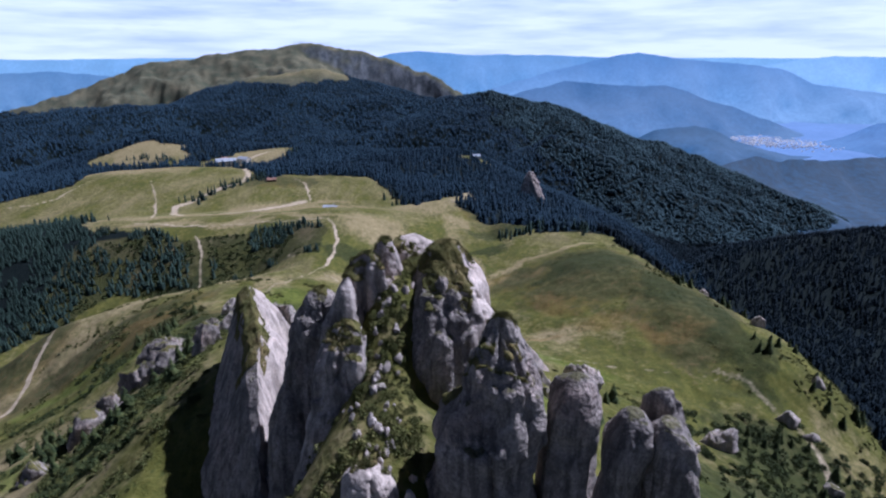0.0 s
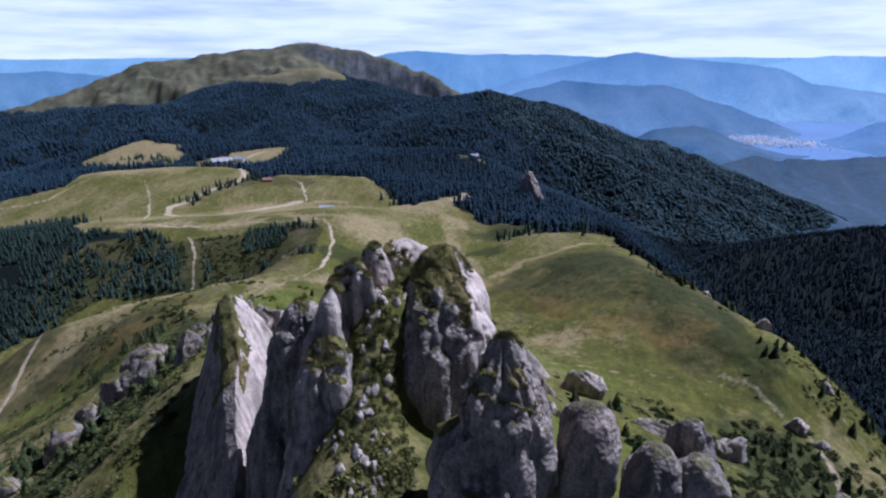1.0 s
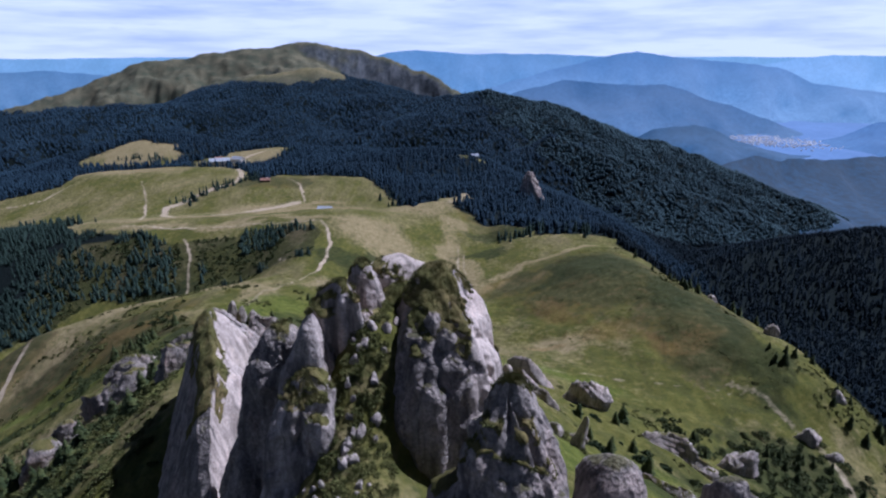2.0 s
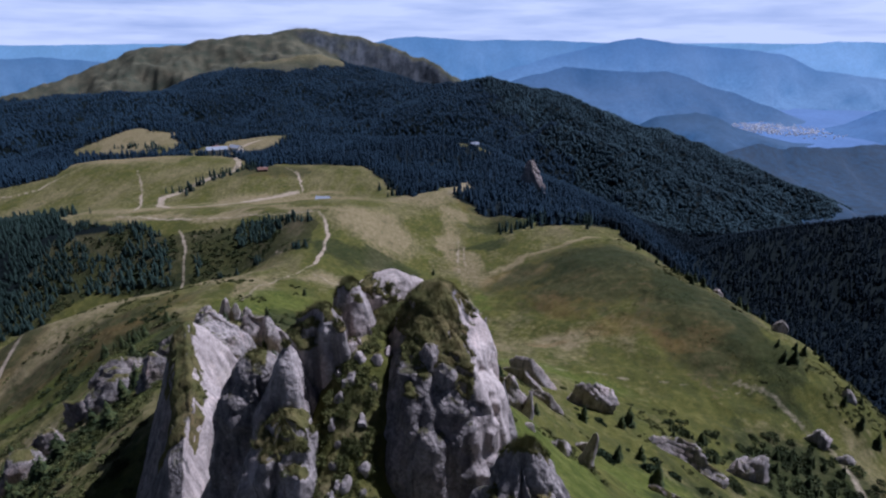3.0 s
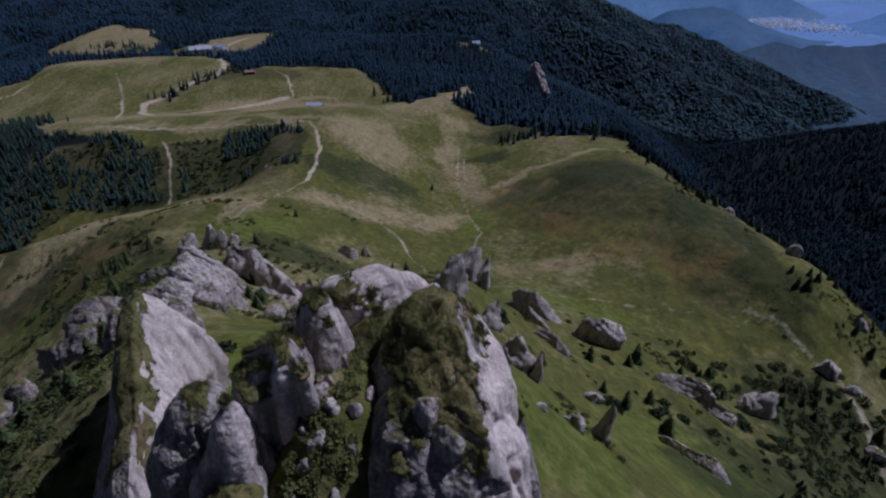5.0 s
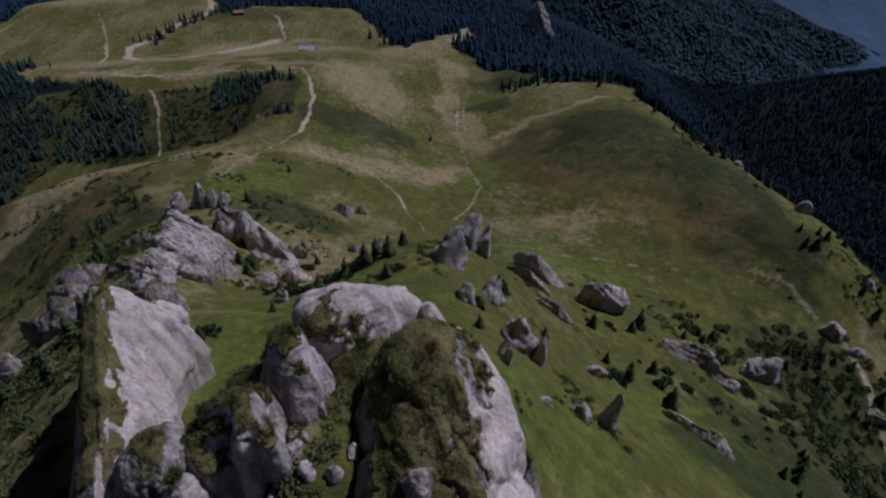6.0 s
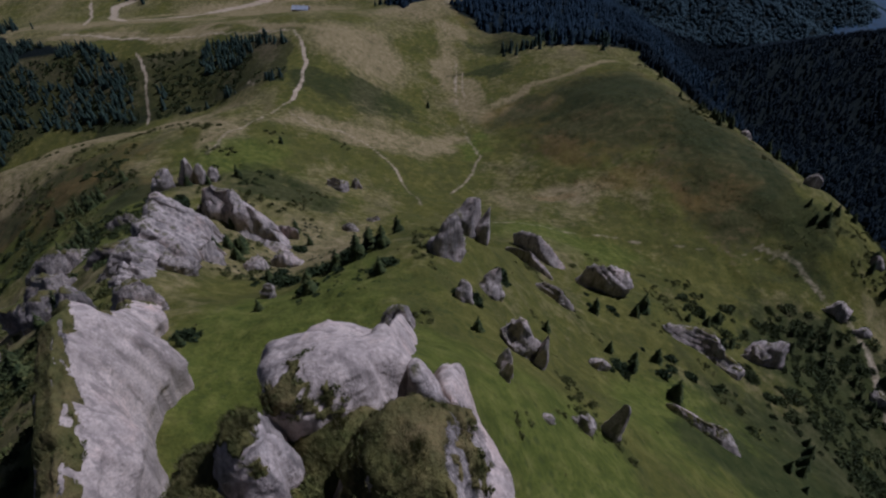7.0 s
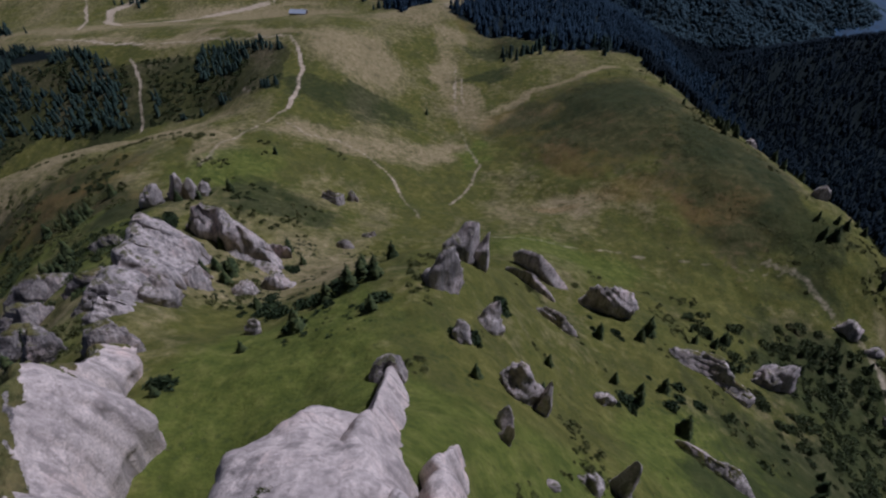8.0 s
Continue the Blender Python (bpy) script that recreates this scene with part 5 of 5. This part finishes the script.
fx, fy, fz = stand(rng, 260, 1500, 300, 1150, 6.0, lambda x, y, z: woods_at(x, y, z) & (x > 420))
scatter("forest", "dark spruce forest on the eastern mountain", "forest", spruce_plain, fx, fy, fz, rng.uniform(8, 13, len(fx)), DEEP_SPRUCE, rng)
fx, fy, fz = stand(rng, -2700, -700, 2400, 3000, 10.0, woods_at)
scatter("forest", "dark spruce forest at the foot of the peak", "forest", cones(6, 1), fx, fy, fz, rng.uniform(9, 14, len(fx)), HAZED_SPRUCE, rng, widen=1.6)
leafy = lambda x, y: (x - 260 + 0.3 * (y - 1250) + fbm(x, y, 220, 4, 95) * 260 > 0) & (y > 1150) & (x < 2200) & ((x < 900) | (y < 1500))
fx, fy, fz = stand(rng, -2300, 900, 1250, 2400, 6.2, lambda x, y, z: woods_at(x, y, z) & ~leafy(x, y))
scatter("forest", "dark green spruce forest on the mountain, haze blue in its colour", "forest", cones(6, 1), fx, fy, fz, rng.uniform(7, 12, len(fx)), HAZED_SPRUCE, rng, widen=1.5)
fx, fy, fz = stand(rng, -500, 2100, 1150, 2250, 6.0, lambda x, y, z: woods_at(x, y, z) & leafy(x, y))
scatter("forest", "lighter green beech forest on the mountain spur, haze blue in its colour", "forest", crown, fx, fy, fz, rng.uniform(5.5, 9, len(fx)), HAZED_BEECH, rng)

# ------------------------------------------------------------ bushes and single trees
def leafy_unit(n, seed, flat=0.62, leaf=0.16):
    """A unit bush of many small leaf sprays: corners, triangles."""
    r = np.random.default_rng(seed)
    v, f = [], []
    for k in range(n):
        d = r.normal(size=3)
        d /= np.linalg.norm(d)
        d[2] = abs(d[2])
        c = d * r.uniform(0.25, 0.48) * (1, 1, flat * 1.5)
        a, b = r.normal(size=3), r.normal(size=3)
        a, b = a / np.linalg.norm(a) * leaf, b / np.linalg.norm(b) * leaf
        f.append((len(v), len(v) + 1, len(v) + 2))
        v += [c + a, c + b, c - a * 0.6 - b * 0.4 + d * 0.08]
    return np.array(v), np.array(f)


def leaf_material(name, a, b):
    m, nt, bsdf = material(name)
    isl = add(nt, "ShaderNodeNewGeometry").outputs["Random Per Island"]
    c = mix(nt, isl, a, b)
    c = mix(nt, ramp(nt, grain(nt, where(nt), 6, 4), [(0.4, 0.0), (0.65, 0.7)]), c, tuple(v * 0.6 for v in a))
    nt.links.new(c, bsdf.inputs["Base Color"])
    bsdf.inputs["Roughness"].default_value = 0.9
    bsdf.inputs["Specular IOR Level"].default_value = 0.15
    return m


SHRUB = leaf_material("shrub_leaves", (0.055, 0.07, 0.018), (0.15, 0.148, 0.05))
OLIVE = leaf_material("olive_leaves", (0.07, 0.085, 0.022), (0.17, 0.165, 0.055))
PINE = leaf_material("dwarf_pine_needles", (0.018, 0.032, 0.013), (0.048, 0.068, 0.024))
BARK = needle_material("spruce_bark", (0.06, 0.045, 0.035), (0.1, 0.08, 0.065))
HERB = leaf_material("tussock_leaves", (0.09, 0.1, 0.03), (0.22, 0.19, 0.08))
rng = np.random.default_rng(9)
bush, fine_bush, mid_bush = leafy_unit(80, 2, leaf=0.14), leafy_unit(170, 3, leaf=0.095), leafy_unit(110, 7, leaf=0.12)
MUGO = leaf_material("mugo_needles", (0.028, 0.044, 0.016), (0.085, 0.1, 0.032))


def bushes(label, x0, x1, y0, y1, spacing, keep, low, top, mat, unit=None):
    n = int((x1 - x0) * (y1 - y0) / spacing ** 2)
    x, y = rng.uniform(x0, x1, n), rng.uniform(y0, y1, n)
    ok = keep(x, y)
    x, y = x[ok], y[ok]
    return scatter("shrubs", label, "shrubs", unit or bush, x, y, height(x, y), rng.uniform(low, top, len(x)) * rng.uniform(0.7, 1.0, len(x)), mat, rng, 0.15)


bushes("dense olive shrubs filling the gully between the towers", -15, 0, 44, 78, 0.5, lambda x, y: (np.abs(x + 8.4 - 0.12 * np.clip(62 - y, 0, 20)) < 3.6 + fbm(x, y, 4, 2, 5)) & (fbm(x, y, 2.2, 2, 7) > -0.35), 0.6, 1.5, OLIVE, fine_bush)
bushes("olive shrubs on the steep southern foot", -30, 2, 38, 70, 0.9, lambda x, y: (0.5 * x + y < 54 + fbm(x, y, 8, 3, 6) * 6) & (x < -2.5) & (fbm(x, y, 5, 3, 8) > -0.35), 0.8, 2.2, OLIVE)
bushes("dark dwarf pine on the western flank", -190, -48, 60, 270, 2.9, lambda x, y: (fbm(x, y, 22, 4, 15) + 0.5 * np.exp(-((x + 66 + 0.42 * (y - 100)) / 18) ** 2) > 0.68) & (x < -62), 1.6, 4.0, MUGO, mid_bush)
bushes("olive shrubs on the western flank", -230, -44, 40, 320, 3.0, lambda x, y: fbm(x, y, 16, 4, 19) > 0.3, 1.2, 3.2, SHRUB, mid_bush)
bushes("dark dwarf pine on the eastern slope", 45, 150, 70, 215, 3.3, lambda x, y: fbm(x, y, 20, 4, 25) + 0.010 * (x - 85) + 0.006 * (140 - y) > 0.72, 1.8, 4.2, MUGO, mid_bush)
bushes("big dark dwarf pine at the eastern foot", 86, 180, 90, 200, 4.4, lambda x, y: (fbm(x, y, 15, 3, 45) > -0.25) & (x + 0.45 * (y - 150) > 96), 2.6, 6.0, MUGO, fine_bush)
bushes("low shrubs among the eastern crags", -4, 100, 95, 210, 1.5, lambda x, y: fbm(x, y, 13, 4, 27) > 0.72, 0.8, 2.2, SHRUB)
bushes("low shrubs in the western hollow", -60, -8, 110, 220, 2.2, lambda x, y: fbm(x, y, 11, 4, 29) > 0.5, 0.6, 1.8, PINE)
bushes("dark shrubs beside the stream", -330, -92, 380, 500, 2.9, lambda x, y: (fbm(x, y, 22, 3, 33) > -0.2) & woods_at(x, y, 0 * x) & (line_distance(x, y, WAYS[3][2]) > 6), 1.6, 4.2, MUGO)
bushes("shrubs along the eastern meadow edge", 140, 205, 120, 500, 2.4, lambda x, y: fbm(x, y, 18, 3, 35) + 0.02 * (x - 165) > 0.3, 1.0, 2.6, SHRUB)
bushes("heath tussocks on the eastern meadow", 40, 170, 225, 470, 1.8, lambda x, y: fbm(x, y, 24, 4, 37) + 0.5 * (blob(x, y, *HEATH[0]) + blob(x, y, *HEATH[1])) > 0.5, 0.5, 1.3, SHRUB, leafy_unit(24, 5, leaf=0.26))
bushes("pale grass tussocks on the slopes", -170, 150, 60, 300, 3.0, lambda x, y: fbm(x, y, 20, 3, 39) > 0.1, 0.3, 0.7, HERB, leafy_unit(24, 4, leaf=0.26))
jx, jy = [], []
for cx, cy, n, r in ((-14, 150, 16, 5), (-20, 144, 8, 4), (-34, 150, 9, 6), (-40, 158, 7, 5), (-22, 134, 3, 2), (-9, 135, 3, 2), (-38, 118, 2, 1), (18, 152, 7, 4), (9, 132, 5, 3), (50, 172, 8, 6), (44, 140, 7, 4), (62, 148, 6, 6), (-46, 190, 7, 5), (-80, 205, 12, 8)):
    jx += list(cx + rng.normal(0, r * 0.6, n))
    jy += list(cy + rng.normal(0, r * 0.6, n))
jx, jy = np.array(jx), np.array(jy)
scatter("shrubs", "dark rounded juniper bushes in the grass", "shrubs", leafy_unit(160, 6), jx, jy, height(jx, jy), rng.uniform(1.6, 3.6, len(jx)), PINE, rng, 0.2)
spots = np.array(PLANT_SPOTS)
spots = spots[(spots[:, 1] < 100) & (spots[:, 2] > 70)]
pick = spots[rng.choice(len(spots), min(420, len(spots)), replace=False)]
scatter("shrubs", "small dark shrubs rooted on the towers", "shrubs", bush, pick[:, 0], pick[:, 1], pick[:, 2], rng.uniform(0.3, 0.9, len(pick)), SHRUB, rng, 0.0)
pick = spots[rng.choice(len(spots), min(9000, len(spots)), replace=False)] + rng.normal(0, 0.12, (min(9000, len(spots)), 3)) * (1, 1, 0)
blades = np.array([(0.3 * math.cos(a) * r, 0.3 * math.sin(a) * r, h) for k in range(7) for a, r, h in ((k * 0.9, 0.25, 0.0), (k * 0.9 + 0.5, 0.4, 0.0), (k * 0.9 + 0.2, 1.0, 0.75 + 0.1 * (k % 3)))])
scatter("grass_tufts", "tufts of green and straw-coloured grass on the towers", "grass", (blades, np.arange(21).reshape(7, 3)), pick[:, 0], pick[:, 1], pick[:, 2], rng.uniform(0.3, 0.75, len(pick)), HERB, rng, 0.0)


def spruce_parts(h, seed):
    """Trunk and crown of one spruce about its foot."""
    r = np.random.default_rng(seed)
    bm = bmesh.new()
    bmesh.ops.create_cone(bm, segments=7, radius1=0.035 * h, radius2=0.006 * h, depth=h * 0.96, cap_ends=True, matrix=Matrix.Translation((0, 0, h * 0.48 - 0.3)))
    v, f = [], []
    tiers = 13
    for k in range(tiers):
        t = k / (tiers - 1)
        z, reach = h * (0.1 + 0.86 * t), h * (0.31 * (1 - t) ** 0.85 + 0.02)
        for j in range(9 if k < 9 else 6):
            a = r.uniform(0, 2 * math.pi)
            w = reach * r.uniform(0.65, 1.15)
            dx, dy = math.cos(a), math.sin(a)
            s = w * 0.42
            b = len(v)
            v += [(0, 0, z + h * 0.02), (dx * w * 0.55 - dy * s, dy * w * 0.55 + dx * s, z - w * 0.2), (dx * w, dy * w, z - w * 0.42), (dx * w * 0.55 + dy * s, dy * w * 0.55 - dx * s, z - w * 0.24), (dx * w * 0.5, dy * w * 0.5, z - w * 0.02)]
            f += [(b, b + 1, b + 4), (b + 1, b + 2, b + 4), (b + 2, b + 3, b + 4), (b + 3, b, b + 4)]
    return bm, np.array(v), np.array(f)


SPRUCES = []
for k, h in enumerate((3.2, 4.6, 6.0, 7.5)):
    bm, v, f = spruce_parts(h, 50 + k)
    t = new("spruce")
    part("trunk", bm, BARK, t)
    c = new("crown", mesh_of("crown", v, f, MUGO, False))
    c.parent = t
    tagged(t, "small dark green spruce standing on the grassy slope", "tree", "single spruces")
    SPRUCES.append(t)


def plant(x, y, kind, first=[True] * 4):
    z = float(height(np.array([float(x)]), np.array([float(y)]))[0])
    m = pose(x, y, z - 0.1, 0, 0, rng.uniform(0, 360))
    if first[kind]:
        SPRUCES[kind].matrix_basis, first[kind] = m, False
        return
    copy_thing(SPRUCES[kind], m @ Matrix.Scale(float(rng.uniform(0.85, 1.15)), 4))


SINGLES = [(-15, 146, 3), (-19, 144, 2), (-13, 150, 2), (-10, 148, 3), (-22, 133, 2), (-9, 134, 1), (-14, 158, 2), (-8, 163, 2), (-73, 293, 2), (-46, 205, 2), (-40, 198, 1), (-66, 210, 3), (-5, 415, 2), (46, 168, 2), (60, 172, 2), (64, 176, 3), (58, 150, 2), (44, 148, 1), (50, 146, 2), (48, 142, 2), (57, 136, 3), (-30, 128, 0), (-38, 116, 0), (8, 120, 0), (20, 125, 1), (25, 140, 1)]
for x, y, kind in SINGLES:
    plant(x, y, kind)
for x0, x1, y0, y1, n, seed, kinds in ((80, 150, 85, 190, 60, 1, (0, 1, 1, 2)), (-150, -60, 110, 250, 70, 2, (1, 2, 3, 2)), (150, 196, 150, 470, 45, 3, (1, 2, 3, 3)), (-60, -38, 150, 215, 14, 4, (0, 1, 2, 1))):
    made = 0
    while made < n:
        x, y = rng.uniform(x0, x1), rng.uniform(y0, y1)
        if fbm(np.array([x]), np.array([y]), 22, 3, 40 + seed)[0] > 0.15:
            plant(x, y, kinds[int(rng.integers(0, 4))])
            made += 1
# rows of trees beside the road, along the clearings and on the far slopes
rx, ry = [], []
for line, n in (([(-322, 672), (-300, 712), (-272, 752), (-262, 790)], 60), ([(-560, 985), (-520, 1000), (-490, 985)], 30), ([(-470, 600), (-420, 580), (-360, 545)], 50), ([(-300, 1000), (-290, 1080)], 20), ([(-70, 700), (-40, 640)], 14), ([(60, 500), (100, 520), (140, 500)], 50)):
    for _ in range(n):
        k = int(rng.integers(0, len(line) - 1))
        t = rng.uniform()
        rx.append(line[k][0] + t * (line[k + 1][0] - line[k][0]) + rng.normal() * 7)
        ry.append(line[k][1] + t * (line[k + 1][1] - line[k][1]) + rng.normal() * 7)
rx, ry = np.array(rx), np.array(ry)
scatter("spruce_rows", "rows of spruces beside the dirt road and clearings", "trees", spruce_fine, rx, ry, height(rx, ry), rng.uniform(6, 12, len(rx)), SPRUCE, rng)

# ------------------------------------------------------------ huts, lodge and the far town
def plain_material(name, a, b, size, rough=0.8):
    m, nt, bsdf = material(name)
    nt.links.new(ramp(nt, grain(nt, where(nt), size, 4), [(0.35, a), (0.65, b)]), bsdf.inputs["Base Color"])
    bsdf.inputs["Roughness"].default_value = rough
    return m


PLASTER, TIMBER = plain_material("plaster", (0.5, 0.48, 0.44), (0.62, 0.6, 0.56), 2), plain_material("timber", (0.12, 0.08, 0.05), (0.2, 0.14, 0.09), 1)
SHEET, TILES, DARK = plain_material("sheet_roof", (0.32, 0.36, 0.42), (0.42, 0.46, 0.52), 3, 0.5), plain_material("tile_roof", (0.2, 0.1, 0.07), (0.3, 0.16, 0.11), 2), plain_material("dark_pane", (0.02, 0.025, 0.03), (0.04, 0.045, 0.05), 1, 0.2)


def box(bm, x0, x1, y0, y1, z0, z1):
    bmesh.ops.create_cube(bm, size=1, matrix=Matrix.Translation(((x0 + x1) / 2, (y0 + y1) / 2, (z0 + z1) / 2)) @ Matrix.Diagonal((x1 - x0, y1 - y0, z1 - z0, 1)))


def hut(label, x, y, w, d, h, rise, turn, wall_mat, roof_mat):
    """A gabled house: walls, roof, chimney, door and windows."""
    z = float(height(np.array([float(x)]), np.array([float(y)]))[0])
    t = tagged(new("house"), label, "house", "mountain huts")
    bm = bmesh.new()
    box(bm, -w / 2, w / 2, -d / 2, d / 2, -1.5, h)
    part("wall", bm, wall_mat, t)
    bm = bmesh.new()
    o = 0.6
    a = [bm.verts.new((s * (w / 2 + o), y1, z1)) for s in (-1, 1) for y1, z1 in ((-d / 2 - o, h - 0.2), (0, h + rise), (d / 2 + o, h - 0.2), (d / 2 + o, h - 0.45), (0, h + rise - 0.25), (-d / 2 - o, h - 0.45))]
    for k in range(6):
        bm.faces.new((a[k], a[(k + 1) % 6], a[6 + (k + 1) % 6], a[6 + k]))
    bm.faces.new((a[0], a[5], a[4], a[1])), bm.faces.new((a[1], a[4], a[3], a[2])), bm.faces.new((a[6], a[7], a[10], a[11])), bm.faces.new((a[7], a[8], a[9], a[10]))
    bmesh.ops.recalc_face_normals(bm, faces=bm.faces)
    roof = part("roof", bm, roof_mat, t)
    for side in (-1, 1):
        bm = bmesh.new()
        bm.faces.new([bm.verts.new((side * w / 2 * 0.995, yy, zz)) for yy, zz in ((-d / 2, h - 0.1), (d / 2, h - 0.1), (0, h + rise - 0.3))])
        part("gable", bm, wall_mat, t)
    bm = bmesh.new()
    box(bm, w * 0.2, w * 0.2 + 0.9, -0.4, 0.4, h + rise * 0.5, h + rise + 1.0)
    part("chimney", bm, PLASTER, roof)
    bm = bmesh.new()
    box(bm, -0.6, 0.6, -d / 2 - 0.06, -d / 2, 0, 2.1)
    part("door", bm, TIMBER, t)
    for k in range(max(2, int(w / 4))):
        for sgn in (-1, 1):
            bm = bmesh.new()
            cx = sgn * (1.8 + k * 2.2)
            if abs(cx) < w / 2 - 0.8:
                box(bm, cx - 0.5, cx + 0.5, -d / 2 - 0.05, -d / 2, 1.0, 2.2)
                part("window", bm, DARK, t)
            else:
                bm.free()
    t.matrix_basis = pose(x, y, z, 0, 0, turn)
    return t


hut("low mountain hut with a pale sheet-metal roof beside the pasture track", -136, 640, 16, 8, 2.6, 2.6, -8, TIMBER, SHEET)
for x, y, w, d, h, r, turn, a, b, text in ((-392, 985, 34, 14, 9, 4.5, 20, PLASTER, SHEET, "two-storey mountain lodge with plaster walls and a grey roof"), (-366, 1004, 24, 11, 7, 4, -30, PLASTER, SHEET, "mountain lodge with plaster walls and a pale roof"),
                                    (-352, 972, 12, 8, 4, 3, 10, TIMBER, SHEET, "timber lodge with a grey roof by the dirt road"), (-405, 1012, 12, 8, 4, 3, 50, PLASTER, TILES, "small plastered house with a brown roof"), (-366, 960, 10, 7, 3, 2.5, -10, TIMBER, SHEET, "timber shed with a grey roof"),
                                    (-240, 755, 12, 7, 3, 2.4, 12, TIMBER, TILES, "timber sheepfold with a brown roof"), (62, 1018, 14, 9, 4, 3, 0, PLASTER, SHEET, "pale chalet in a forest clearing")):
    hut(text, x, y, w, d, h, r, turn, a, b)

rng = np.random.default_rng(14)
n = 620
u = rng.uniform(0, 1, n)
tx, ty = 1560 + u * 330 + rng.normal(0, 45, n), 2960 - u * 130 + rng.normal(0, 110, n)
unit_v = np.array([(-0.5, -0.4, 0), (0.5, -0.4, 0), (0.5, 0.4, 0), (-0.5, 0.4, 0), (-0.5, -0.4, 0.5), (0.5, -0.4, 0.5), (0.5, 0.4, 0.5), (-0.5, 0.4, 0.5), (-0.5, 0, 0.85), (0.5, 0, 0.85)])
unit_f = np.array([(0, 1, 5), (0, 5, 4), (2, 3, 7), (2, 7, 6), (3, 0, 4), (3, 4, 7), (1, 2, 6), (1, 6, 5), (4, 5, 9), (4, 9, 8), (6, 7, 8), (6, 8, 9), (4, 8, 7), (5, 6, 9)])
scatter("town", "pale roofs of a small town far down the valley", "town", (unit_v, unit_f), tx, ty, np.full(n, -304.0), rng.uniform(5, 9, n), plain_material("town_walls", (0.34, 0.35, 0.38), (0.66, 0.66, 0.66), 30), rng)
